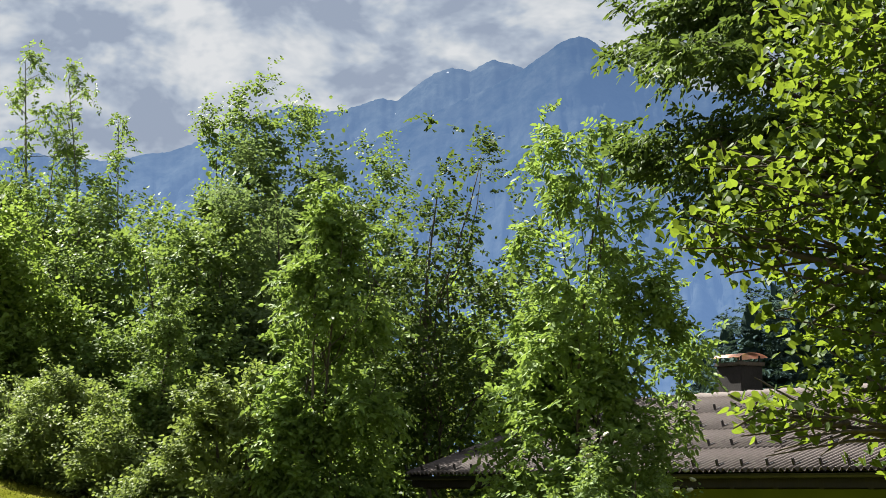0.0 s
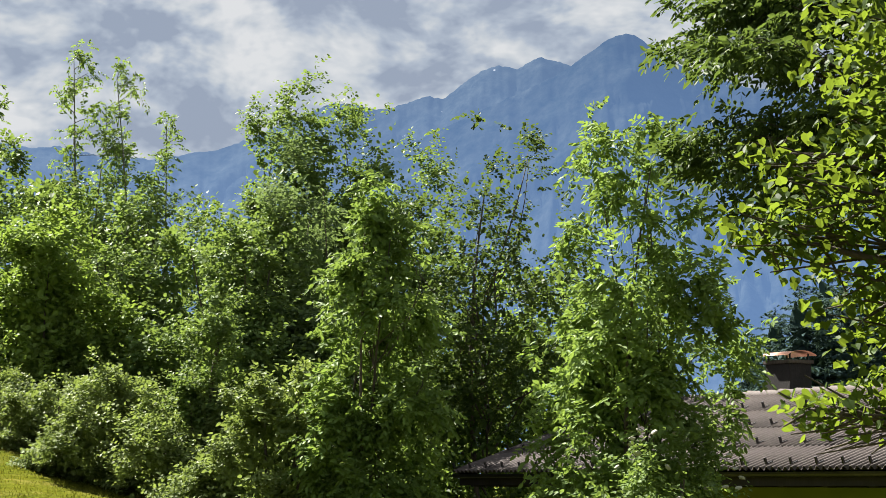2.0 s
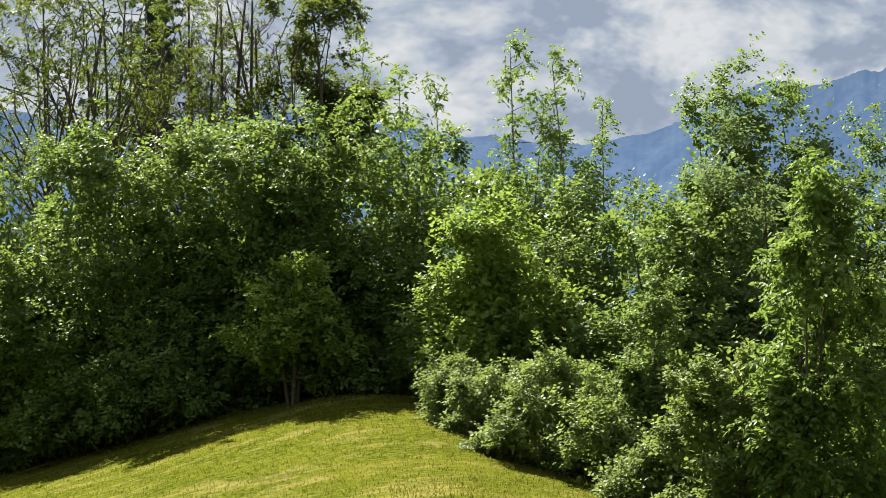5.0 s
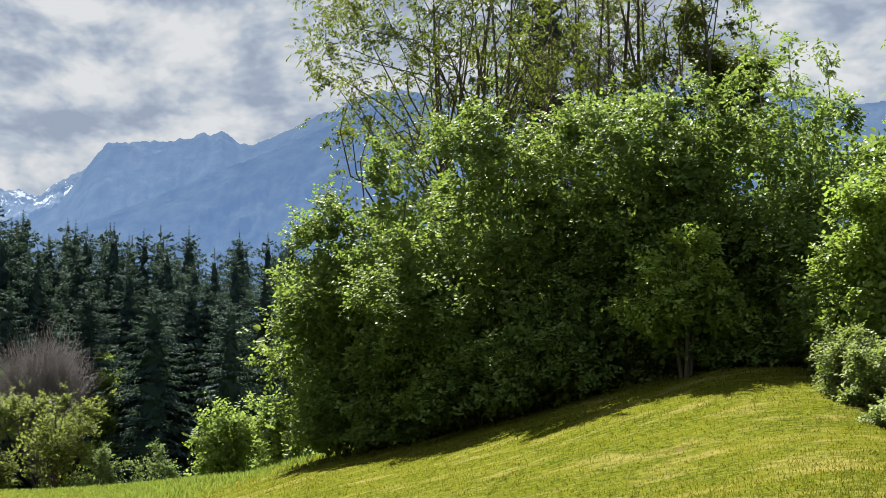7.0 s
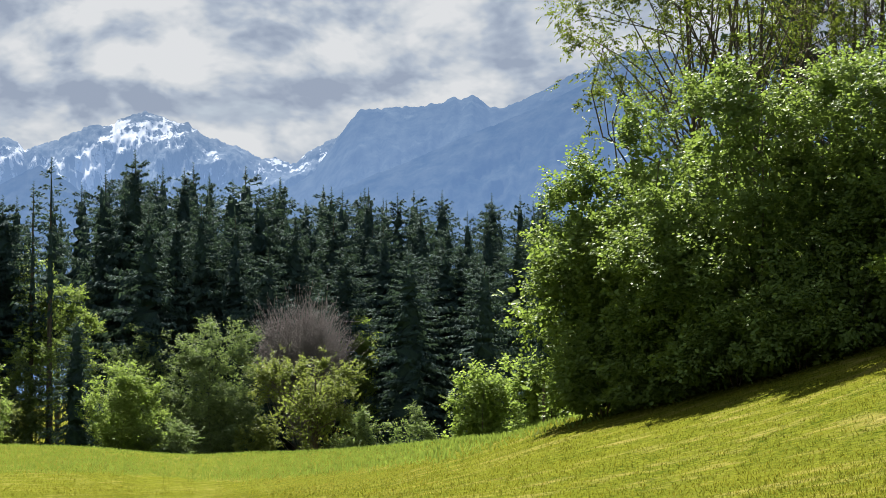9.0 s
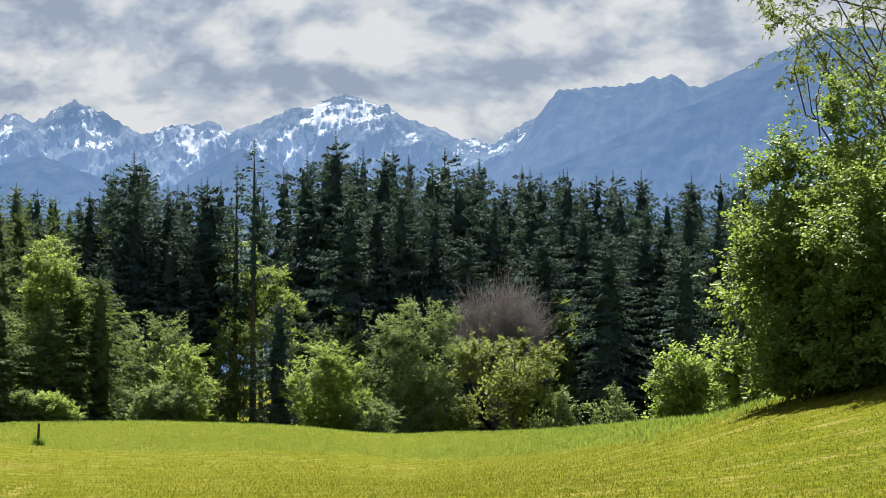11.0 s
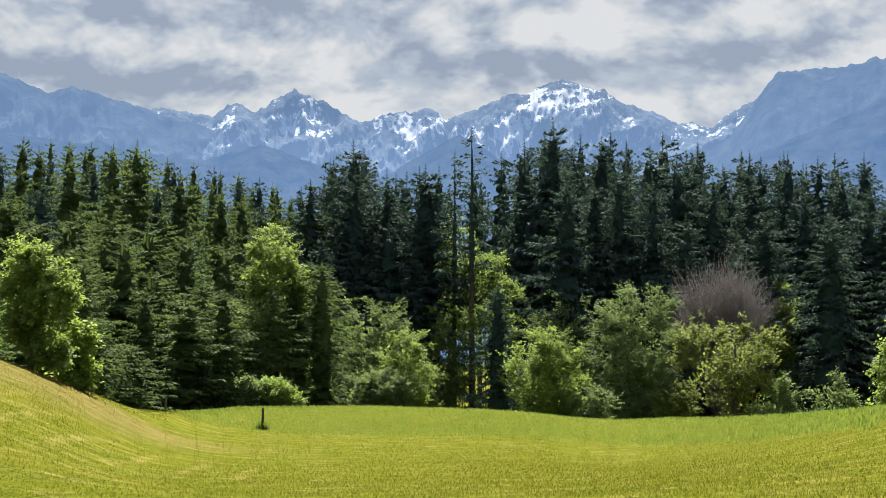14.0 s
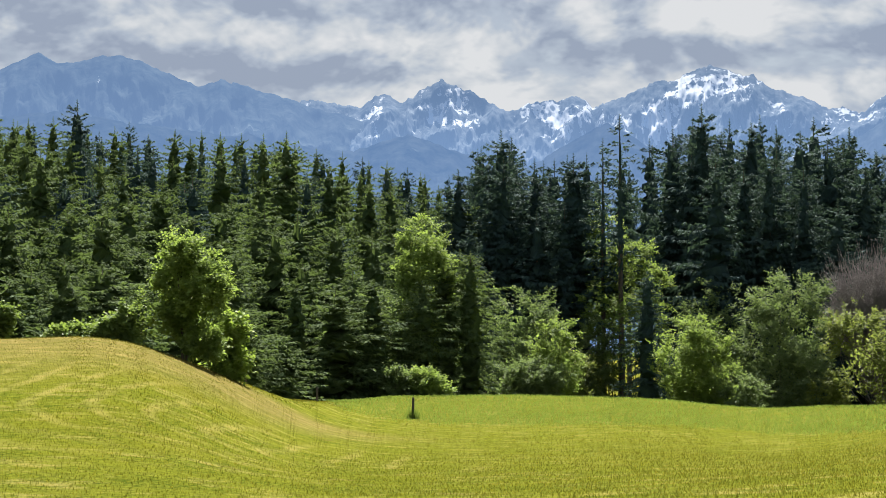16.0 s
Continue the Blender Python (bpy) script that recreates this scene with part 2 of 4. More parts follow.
# ---- mesh helpers ----
def mesh_of(name, verts, faces, mat=None, smooth=False):
    """A mesh from arrays of corners and of faces that all have the same number of corners."""
    verts, faces = np.asarray(verts, dtype=np.float32).reshape(-1, 3), np.asarray(faces, dtype=np.int32)
    k = faces.shape[1]
    me = bpy.data.meshes.new(name)
    me.vertices.add(len(verts))
    me.vertices.foreach_set("co", verts.ravel())
    me.loops.add(faces.size)
    me.loops.foreach_set("vertex_index", faces.ravel())
    me.polygons.add(len(faces))
    me.polygons.foreach_set("loop_start", np.arange(0, faces.size, k, dtype=np.int32))
    me.polygons.foreach_set("use_smooth", np.full(len(faces), smooth))
    me.update(calc_edges=True)
    if mat:
        me.materials.append(mat)
    return me


def child(name, me, parent, label="", kind=""):
    ob = new(name, me)
    ob.parent = parent
    return tagged(ob, label=label, kind=kind)


def thing(name, at, label, category, group="", kind=""):
    ob = new(name)
    ob.empty_display_size = 0.3
    ob.location = at
    return tagged(ob, label, category, group, kind)


def unit(v):
    return v / np.maximum(np.linalg.norm(v, axis=-1, keepdims=True), 1e-9)


class Tubes:
    """Collects stems and limbs as tapered six-sided tubes."""

    def __init__(self, sides=6):
        self.v, self.f, self.n, self.k = [], [], 0, sides

    def add(self, path, radii):
        path = np.asarray(path, float)
        d = unit(np.gradient(path, axis=0))
        side = unit(np.cross(d, np.array([0.31, 0.95, 0.05])))
        other = np.cross(d, side)
        a = np.linspace(0, 2 * np.pi, self.k, endpoint=False)
        ring = side[:, None] * np.cos(a)[None, :, None] + other[:, None] * np.sin(a)[None, :, None]
        self.v.append((path[:, None] + ring * np.asarray(radii, float)[:, None, None]).reshape(-1, 3))
        m = len(path)
        i, j = np.meshgrid(np.arange(m - 1), np.arange(self.k), indexing="ij")
        i, j = i.ravel(), j.ravel()
        j2 = (j + 1) % self.k
        self.f.append(np.stack([i * self.k + j, i * self.k + j2, (i + 1) * self.k + j2, (i + 1) * self.k + j], 1) + self.n)
        self.n += m * self.k

    def limb(self, a, b, r0, r1, rng, bend=0.12, steps=5):
        a, b = np.asarray(a, float), np.asarray(b, float)
        s = np.linspace(0, 1, steps)[:, None]
        mid = rng.normal(0, 1, 3) * bend * np.linalg.norm(b - a)
        path = a + (b - a) * s + mid * (np.sin(np.pi * s)) + np.array([0, 0, 1.0]) * 0.0
        self.add(path, r0 + (r1 - r0) * s[:, 0])

    def mesh(self, name, mat):
        return mesh_of(name, np.concatenate(self.v), np.concatenate(self.f), mat, True)


def leaves(name, at, along, size, mat, rng, width=0.62, fold=0.18, curl=0.25, upward=0.6, facing=None):
    """Leaf blades folded along the rib: base at each place, growing along a direction."""
    n = len(at)
    y = unit(along)
    nor = unit(rng.normal(0, 0.5 if facing is None else 0.30, (n, 3)) + (np.array([0, 0, upward]) if facing is None else facing))
    x = unit(np.cross(y, nor))
    z = np.cross(x, y)
    s = (np.broadcast_to(size, n) * rng.uniform(0.65, 1.25, n))[:, None]
    tip = at + y * s - np.array([0, 0, 1.0]) * s * curl * rng.uniform(0, 1, (n, 1))
    m1, m2 = at + y * s * 0.28, at + y * s * 0.68 - np.array([0, 0, 1.0]) * s * curl * 0.25
    out1, out2 = x * s * width * 0.46 + z * s * fold, x * s * width * 0.40 + z * s * fold * 0.8
    v = np.stack([at, m1 + out1, m2 + out2, tip, m2 - (out2 - 2 * z * s * fold * 0.8), m1 - (out1 - 2 * z * s * fold)], 1).reshape(-1, 3)
    b = np.arange(n)[:, None] * 6
    if n > 45000:
        # many small leaves: four corners are enough
        v = v.reshape(-1, 6, 3)[:, [0, 1, 3, 5]].reshape(-1, 3)
        b = np.arange(n)[:, None] * 4
        return mesh_of(name, v, np.concatenate([b + np.array([0, 2, 1]), b + np.array([0, 3, 2])]), mat)
    return mesh_of(name, v, np.concatenate([b + np.array([0, 3, 2, 1]), b + np.array([0, 5, 4, 3])]), mat)


def sprays(at, along, rng, length=0.22, pairs=4):
    """Compound leaves: where each leaflet of a feather starts and which way it goes."""
    n = len(at)
    y = unit(along)
    x = unit(np.cross(y, rng.normal(0, 0.4, (n, 3)) + np.array([0, 0, 1.0])))
    ln = rng.uniform(0.7, 1.2, (n, 1)) * length
    p, d = [], []
    for k in range(pairs):
        s = (k + 0.6) / pairs
        base = at + y * ln * s - np.array([0, 0, 1.0]) * ln * 0.35 * s * s
        for sign in (-1, 1):
            p.append(base)
            d.append(y * 0.55 + sign * x - np.array([0, 0, 0.35]) + rng.normal(0, 0.15, (n, 3)))
    p.append(at + y * ln - np.array([0, 0, 1.0]) * ln * 0.35)
    d.append(y - np.array([0, 0, 0.5]))
    return np.concatenate(p), np.concatenate(d)


def ball(rng, n):
    return unit(rng.normal(0, 1, (n, 3)))


PROFILES = {"round": lambda u: np.sqrt(np.clip(1 - (2 * u - 0.9) ** 2 / 1.25, 0.05, 1)),
            "cone": lambda u: np.clip(1.05 - u, 0.12, 1),
            "column": lambda u: np.clip(np.minimum(0.55 + 1.2 * u, 1.9 - 1.75 * u), 0.15, 1),
            "fan": lambda u: np.clip(np.minimum(0.25 + 1.1 * u, 3.2 - 3.0 * u), 0.1, 1),
            "mound": lambda u: np.sqrt(np.clip(1 - u * u, 0.06, 1))}


def clumps(rng, w, d, h, low, shape, blobs, count):
    """Places of leaf shoots on the upper skins of lobes, which gather in a few larger masses with hollows between them."""
    mains = max(7, int(blobs / 2.4))
    u = (np.arange(mains) + rng.uniform(0.1, 0.9, mains)) / mains
    a = np.arange(mains) * 2.39996 + rng.uniform(0, 6.28) + rng.normal(0, 0.35, mains)
    rad = PROFILES[shape](u) * rng.uniform(0.45, 0.78, mains)
    m = np.stack([np.cos(a) * rad * w / 2, np.sin(a) * rad * d / 2, low + (0.05 + 0.84 * u) * (h - low)], 1)
    big = (0.19 * min(w, d) + 0.05 * (h - low)) * rng.uniform(0.75, 1.35, mains) * (0.55 + 0.45 * PROFILES[shape](u))
    # lobes on the outer and upper side of each mass
    k = rng.choice(mains, blobs * 2, p=big ** 2 / np.sum(big ** 2))
    away = unit(m * np.array([1, 1, 0.0]) + 1e-6)
    way = unit(ball(rng, len(k)) * 1.0 + away[k] * 0.45 + np.array([0, 0, 0.35]))
    c = m[k] + way * (big[k] * rng.uniform(0.55, 1.0, len(k)))[:, None] * np.array([1.1, 1.1, 0.85])
    size = big[k] * rng.uniform(0.28, 0.52, len(k))
    j = rng.choice(len(c), count, p=size ** 2 / np.sum(size ** 2))
    out = unit(ball(rng, count) + way[j] * 0.7 + np.array([0, 0, 0.75]))
    p = c[j] + out * (size[j] * rng.uniform(0.7, 1.1, count))[:, None] * np.array([1.15, 1.15, 0.75]) + rng.normal(0, 0.22, (count, 3)) * size[j][:, None]
    # longer shoots stand out of the crown
    sh = rng.uniform(0, 1, count) < 0.10
    rise = unit(out * np.array([0.8, 0.8, 0.3]) + np.array([0, 0, 0.9]))
    p = p + (sh * rng.uniform(0.3, 1.6, count) * size[j])[:, None] * rise
    # the crown is brought to its full height and width
    fit = np.array([w / 2 / np.percentile(np.abs(p[:, 0]), 98.5), d / 2 / np.percentile(np.abs(p[:, 1]), 98.5), h / np.percentile(p[:, 2], 99.6)])
    c, p = c * fit, p * fit
    p[:, 2], c[:, 2] = np.maximum(p[:, 2], 0.05), np.maximum(c[:, 2], 0.05)
    return c, p, out


def broadleaf(name, label, category, at, w, d, h, mat, seed, shape="round", low=0.0, blobs=40, count=900, per=14, leaf=0.09, feather=False,
              stems=3, stem_r=0.05, bark=None, group="", width=0.85, spread=0.16, lean=(0, 0), flat=0.4, limbs=0):
    """A shrub or tree: stems with limbs to its leaf masses, and a crown of single leaves or feathers set in pads."""
    rng = np.random.default_rng(seed)
    spread = spread * 0.66
    root = thing(name, at, label, category, group)
    c, p, out = clumps(rng, w, d, h, low, shape, blobs, count)
    shear = np.array([lean[0], lean[1], 0.0])
    c, p = c + shear * c[:, 2:3], p + shear * p[:, 2:3]
    c = c[rng.permutation(len(c))]
    share = max(1, -(-limbs // stems))
    for s in range(stems):
        tubes = Tubes(6)
        a = 2 * np.pi * s / stems + rng.uniform(0, 1)
        foot = np.array([np.cos(a), np.sin(a), 0]) * stem_r * 1.6 * (stems > 1) - np.array([0, 0, 0.15])
        top = np.array([np.cos(a) * w * 0.16 * (stems > 1), np.sin(a) * d * 0.16 * (stems > 1), h * rng.uniform(0.8, 0.93)]) + shear * h * 0.85
        tubes.limb(foot, top, stem_r, stem_r * 0.18, rng, 0.03, 8)
        stem = child("stem" if stems > 1 else "trunk", tubes.mesh("stem", bark or BARK), root)
        for q in c[s * share:(s + 1) * share] if limbs else ():
            t = np.clip((q[2] - low * 0.3) / max(top[2], 0.1) * 0.7, 0.12, 0.85)
            bough = Tubes(5)
            bough.limb(foot + (top - foot) * t, q, stem_r * 0.42 * (1 - t * 0.6), stem_r * 0.1, rng, 0.17)
            child("limb", bough.mesh("limb", bark or BARK), stem)
    if feather:
        k = np.repeat(np.arange(len(p)), per)
        twig = unit(out + rng.normal(0, 0.5, p.shape) + np.array([0, 0, 0.35]))[k]
        base = p[k] + twig * rng.uniform(-0.5, 1.8, (len(k), 1)) * spread + rng.normal(0, spread * 0.5, (len(k), 3))
        grow = unit(twig * 0.6 + rng.normal(0, 0.6, (len(k), 3)) - np.array([0, 0, 0.3]))
    else:
        # flat shoots: leaves to both sides of a short twig, all in about one plane
        each = 7
        k = np.repeat(np.arange(len(p)), max(1, round(per / each)))
        along = unit(out[k] * np.array([1, 1, 0.55]) + rng.normal(0, 0.42, (len(k), 3)) + np.array([0, 0, 0.15]))
        plane = unit(np.array([0, 0, 1.0]) + out[k] * 0.45 + rng.normal(0, 0.38, (len(k), 3)))
        across = unit(np.cross(along, plane))
        start = p[k] + rng.normal(0, spread * 0.8, (len(k), 3))
        run = leaf * rng.uniform(2.4, 4.6, len(k))
        base, grow, axis = [], [], []
        for q in range(each):
            side = across * (1 if q % 2 else -1)
            base.append(start + along * (run * (q / each - 0.35))[:, None] + side * leaf * 0.12)
            grow.append(unit(along * (0.45 + 0.9 * (q == each - 1)) + side * 0.85 + rng.normal(0, 0.25, start.shape) - np.array([0, 0, 0.18])))
            axis.append(plane)
        base, grow, axis = np.concatenate(base), np.concatenate(grow), np.concatenate(axis)
    # older, larger leaves close to the limbs fill the inside
    m = int(len(p) * (0.3 if feather else 2.4))
    q = c[rng.integers(0, len(c), m)]
    q = q * np.concatenate([rng.uniform(0.15, 0.75, (m, 1)) ** 0.5 * np.ones((1, 2)), np.ones((m, 1))], 1) + rng.normal(0, spread * 1.3, (m, 3))
    q[:, 2] = low + (q[:, 2] - low) * rng.uniform(0.3, 1.02, m) ** 0.7
    q[:, 2] = np.maximum(q[:, 2], 0.1)
    inner = leaves("inner", q, rng.normal(0, 1, (m, 3)) - np.array([0, 0, 0.3]), leaf * (1.6 if feather else 1.5), mat, rng, 0.8, 0.1, 0.2, 0.5)
    if not feather or w < 3:
        child("inner_crown", inner, root, "shaded inner leaves", "stuff")
    if feather:
        base, grow = sprays(base, grow, rng, leaf * 2.6)
        crown = leaves("crown", base, grow, leaf, mat, rng, 0.52, 0.06, 0.15, 0.7)
    else:
        crown = leaves("crown", base, grow, leaf, mat, rng, width, 0.10, 0.15, 0.75, axis)
    child("crown", crown, root)
    return root


def spruce_meshes(seed, h, w, low=0.03, mat=None, whorls=26, boughs=10, flat=11, hung=17, fine=1.0, body=0.30):
    """Trunk and crown of a spruce: whorls of sagging boughs, each with flat sprays to its sides and a curtain of hanging twigs."""
    rng = np.random.default_rng(seed)
    tubes = Tubes(6)
    tubes.add([(0, 0, -0.5), (0, 0, h * 0.3), (0.05, 0, h * 0.65), (0, 0.04, h * 0.99)], [h * 0.011, h * 0.009, h * 0.006, 0.02])
    n = whorls * boughs
    lv = np.repeat(np.arange(whorls), boughs)
    u = low + (0.975 - low) * np.clip((lv + rng.uniform(-0.3, 0.45, n)) / whorls, 0, 1) ** 0.92
    a = rng.uniform(0, 2 * np.pi, n)
    full = 0.5 * w * np.clip((1 - u) / 0.36, 0, 1) ** 0.80 + 0.12
    ln = full * rng.uniform(0.68, 1.15, n) * np.repeat(rng.uniform(0.78, 1.15, whorls), boughs) * (1 + 0.15 * np.cos(a - rng.uniform(0, 6.28)))
    pitch = np.interp(u, (0, 0.5, 0.8, 0.93, 1), (-0.45, -0.26, -0.02, 0.30, 0.7)) + rng.normal(0, 0.10, n)
    d = np.stack([np.cos(a), np.sin(a), 0 * a], 1)
    side = np.stack([-np.sin(a), np.cos(a), 0 * a], 1)
    up = np.array([0, 0, 1.0])

    def axis(q):
        p = d * (ln * q)[:, None]
        p[:, 2] = u * h + ln * (pitch * q - 0.16 * q * q + 0.20 * q ** 4)
        return p
    tri = []
    for k in range(flat):
        q = 0.2 + 0.8 * (k + rng.uniform(0, 1, n)) / flat
        base = axis(q)
        way = unit(d * 0.75 + side * ((-1) ** k * rng.uniform(0.3, 1.1, n))[:, None] - up * rng.uniform(0.0, 0.5, (n, 1)))
        size = (fine * (0.24 + 0.11 * ln) * rng.uniform(0.6, 1.35, n) * (1.2 - 0.55 * q))[:, None]
        across = unit(np.cross(way, up + rng.normal(0, 0.35, (n, 3))))
        tri.append(np.stack([base - across * size * 0.24, base + across * size * 0.24, base + way * size], 1))
    for k in range(hung):
        q = 0.2 + 0.82 * rng.uniform(0, 1, n) ** 0.55
        base = axis(q) + side * (rng.uniform(-1, 1, n) * 0.26 * ln * (1.2 - q))[:, None]
        way = unit(d * rng.uniform(0.1, 1.0, (n, 1)) + side * rng.normal(0, 0.55, (n, 1)) - up * 0.8 * (1.0 - 0.8 * np.clip(u - 0.75, 0, 1) / 0.25)[:, None])
        size = (fine * (0.24 + 0.07 * ln) * rng.uniform(0.5, 1.4, n))[:, None]
        across = unit(side + rng.normal(0, 0.5, (n, 3)))
        tri.append(np.stack([base - across * size * 0.3, base + across * size * 0.3, base + way * size], 1))
    # the dense inner foliage round the trunk, a ragged core
    rings, sides = 22, 9
    z = low + (0.93 - low) * np.linspace(0, 1, rings)
    rad = (0.5 * w * np.clip((1 - z) / 0.36, 0, 1) ** 0.85 * body)[:, None] * rng.uniform(0.55, 1.25, (rings, sides))
    b = np.linspace(0, 2 * np.pi, sides, endpoint=False)[None] + rng.uniform(0, 6.28, (rings, 1))
    core = np.stack([np.cos(b) * rad, np.sin(b) * rad, np.broadcast_to(z[:, None] * h, rad.shape) + rng.normal(0, 0.35, rad.shape)], -1)
    nxt = np.roll(core, -1, 1)
    tri.append(np.stack([core[:-1], nxt[:-1], core[1:]], 2).reshape(-1, 3, 3))
    tri.append(np.stack([nxt[:-1], nxt[1:], core[1:]], 2).reshape(-1, 3, 3))
    # the leading shoot
    m = 18
    z = h * np.linspace(0.945, 0.998, m)
    b = np.arange(m) * 2.4
    g = 0.5 * np.linspace(1.0, 0.25, m)
    foot = np.stack([0 * z, 0 * z, z], 1)
    tri.append(np.stack([foot, foot + np.array([0, 0, 0.12]), foot + np.stack([np.cos(b) * g, np.sin(b) * g, g * 0.6], 1)], 1))
    v = np.concatenate(tri).reshape(-1, 3)
    return tubes.mesh("trunk", BARK), mesh_of("crown", v, np.arange(len(v)).reshape(-1, 3), mat or NEEDLE)


def bare_tree(name, label, at, w, h, seed, bark, stems=1, levels=3, fan=9, r=0.12, group="", category="bare tree", start=0.3, dome=False):
    """Stem, limbs and bare twigs."""
    rng = np.random.default_rng(seed)
    root = thing(name, at, label, category, group)
    tubes, twigs = Tubes(6), Tubes(3)
    for s in range(stems):
        top = np.array([rng.normal(0, 0.08 * w), rng.normal(0, 0.08 * w), h * rng.uniform(0.85, 1.0)])
        foot = np.array([rng.normal(0, 0.3) * (stems > 1), rng.normal(0, 0.3) * (stems > 1), -0.2])
        tubes.limb(foot, top, r, r * 0.2, rng, 0.03, 9)
        for i in range(fan * 2):
            u = rng.uniform(start, 0.95)
            a = rng.uniform(0, 2 * np.pi)
            b = foot + (top - foot) * u
            ln = w / 2 * (1.15 - u) / (1.15 - start) * rng.uniform(0.6, 1.1) + 0.3
            e = b + np.array([math.cos(a) * ln, math.sin(a) * ln, ln * rng.uniform(0.5, 1.3)])
            e[2] = min(e[2], h)
            if dome:
                b = foot + (top - foot) * rng.uniform(0.1, 0.5)
                g = unit(rng.normal(0, 1, 3) * np.array([1, 1, 0.7]) + np.array([0, 0, 0.35]))
                e = np.array([0, 0, h - w * 0.52]) + g * w / 2 * rng.uniform(0.6, 0.9)
                ln = np.linalg.norm(e - b) * 0.7
            tubes.limb(b, e, r * 0.35 * (1.1 - u), r * 0.05, rng, 0.08)
            for j in range(levels * 4):
                q = b + (e - b) * rng.uniform(0.25, 1.0)
                g = unit(unit(e - b) * 0.8 + rng.normal(0, 0.55, 3) + np.array([0, 0, 0.4])) * ln * rng.uniform(0.25, 0.55)
                twigs.limb(q, q + g, r * 0.11, r * 0.05, rng, 0.08, 3)
    child("trunk", tubes.mesh("trunk", bark), root)
    child("crown", twigs.mesh("crown", bark), root, "bare twigs", "stuff")
    return root


# ---- the ground ----
# heading, height at 28 m, distance and height of the crest, fall behind it (heights from the eye)
LAND = np.array(((-180, -1.6, 60, -1.6, 1), (-60, -2.2, 60, -2.8, 1), (-38, -2.3, 60, -2.8, 1), (-30, -1.7, 50, -2.2, 1), (-24.8, -0.55, 45, 0.3, 1),
                 (-19, -0.15, 40, 1.45, 1), (-16, -0.35, 40, 1.6, 1.5), (-12, -0.75, 42, 1.15, 2), (-6, -1.3, 46, -0.08, 2), (-2.5, -1.5, 50, -0.65, 3),
                 (0, -1.55, 82, -1.5, 5), (5, -1.75, 150, -3.75, 5), (7.6, -1.85, 160, -4.4, 5), (10, -1.9, 160, -3.55, 6), (15, -2.05, 160, -3.15, 6),
                 (19, -2.1, 140, -2.85, 6)))
KNOLL = np.array(((22, -2.1, 88, -1.03, 6), (24, -2.1, 78, 0.0, 7), (26, -2.1, 75, 0.83, 7), (29, -2.1, 75, 0.67, 7), (60, -2.1, 75, 0.7, 7), (180, -1.6, 60, -1.6, 1)))
LAND = np.concatenate([LAND, KNOLL])


def land_raw(az, r):
    near, rc, hc, fall = (np.interp(az, LAND[:, 0], LAND[:, k]) for k in (1, 2, 3, 4))
    s = np.clip((r - 28) / np.maximum(rc - 28, 1), 0, 1)
    sag = np.interp(az, (0, 6, 16, 21, 24), (0, 0.9, 1.1, 0.6, 0.0))
    h = np.where(r < 28, -1.6 + (near + 1.6) * np.clip(r / 28, 0, 1) ** 1.5, near + (hc - near) * s - sag * np.sin(np.pi * s) ** 1.2)
    t = np.clip((r - rc) / 34, 0, 1)
    h = h - fall * t * t * (3 - 2 * t)
    rise = np.interp(az, (-6, 9, 14, 20, 32), (0.01, 0.015, 0.05, 0.085, 0.085))
    return h + rise * np.clip(r - 205, 0, 230)


def land(az, r):
    """Height of the ground over the place where the camera stands, by heading and distance."""
    az, r = np.asarray(az, float), np.asarray(r, float)
    total = 0
    for da, fr in ((0, 1), (1.0, 1.03), (-1.0, 0.97), (0.5, 0.96), (-0.5, 1.04)):
        total = total + land_raw(az + da, r * fr)
    return total / 5 + EYE


def spot(az, r, dz=0.0):
    a = radians(az)
    return (-r * math.sin(a), r * math.cos(a), float(land(az, r)) + dz)


def height_to(az, r, el):
    """How tall a thing at that spot is whose top stands at the elevation el, in degrees, from the eye."""
    return EYE + r * math.tan(radians(el)) - float(land(az, r))


def make_ground():
    az = np.concatenate([np.arange(-180, -60, 6.0), np.arange(-60, 40, 0.8), np.arange(40, 180, 6.0)])
    r = np.concatenate([np.linspace(0.5, 24, 12), np.linspace(25, 60, 36), np.linspace(62, 220, 60), np.geomspace(225, 4700, 24)])
    A, R = np.meshgrid(az, r, indexing="ij")
    H = land(A, R)
    v = np.stack([-R * np.sin(np.radians(A)), R * np.cos(np.radians(A)), H], -1).reshape(-1, 3)
    n, m = len(az), len(r)
    i, j = np.meshgrid(np.arange(n), np.arange(m - 1), indexing="ij")
    i, j = i.ravel(), j.ravel()
    i2 = (i + 1) % n
    f = np.stack([i * m + j, i * m + j + 1, i2 * m + j + 1, i2 * m + j], 1)
    # the middle is closed with a fan of thin faces
    v = np.concatenate([v, [[0, 0, 0.0]]])
    c = np.full(n, len(v) - 1)
    fan = np.stack([c, np.arange(n) * m, ((np.arange(n) + 1) % n) * m, ((np.arange(n) + 1) % n) * m], 1)
    me = bpy.data.meshes.new("ground")
    me.from_pydata(v.tolist(), [], [tuple(q) for q in f.tolist()] + [tuple(q[:3]) for q in fan.tolist()])
    me.polygons.foreach_set("use_smooth", np.full(len(me.polygons), True))
    me.materials.append(MEADOW)
    return tagged(new("ground", me), "mown hillside meadow with straw swathes and greener strips", "meadow", kind="structure")


make_ground()


# ---- far mountains ----
def lattice(seed, n=4096):
    return np.random.default_rng(seed).uniform(-1, 1, n)


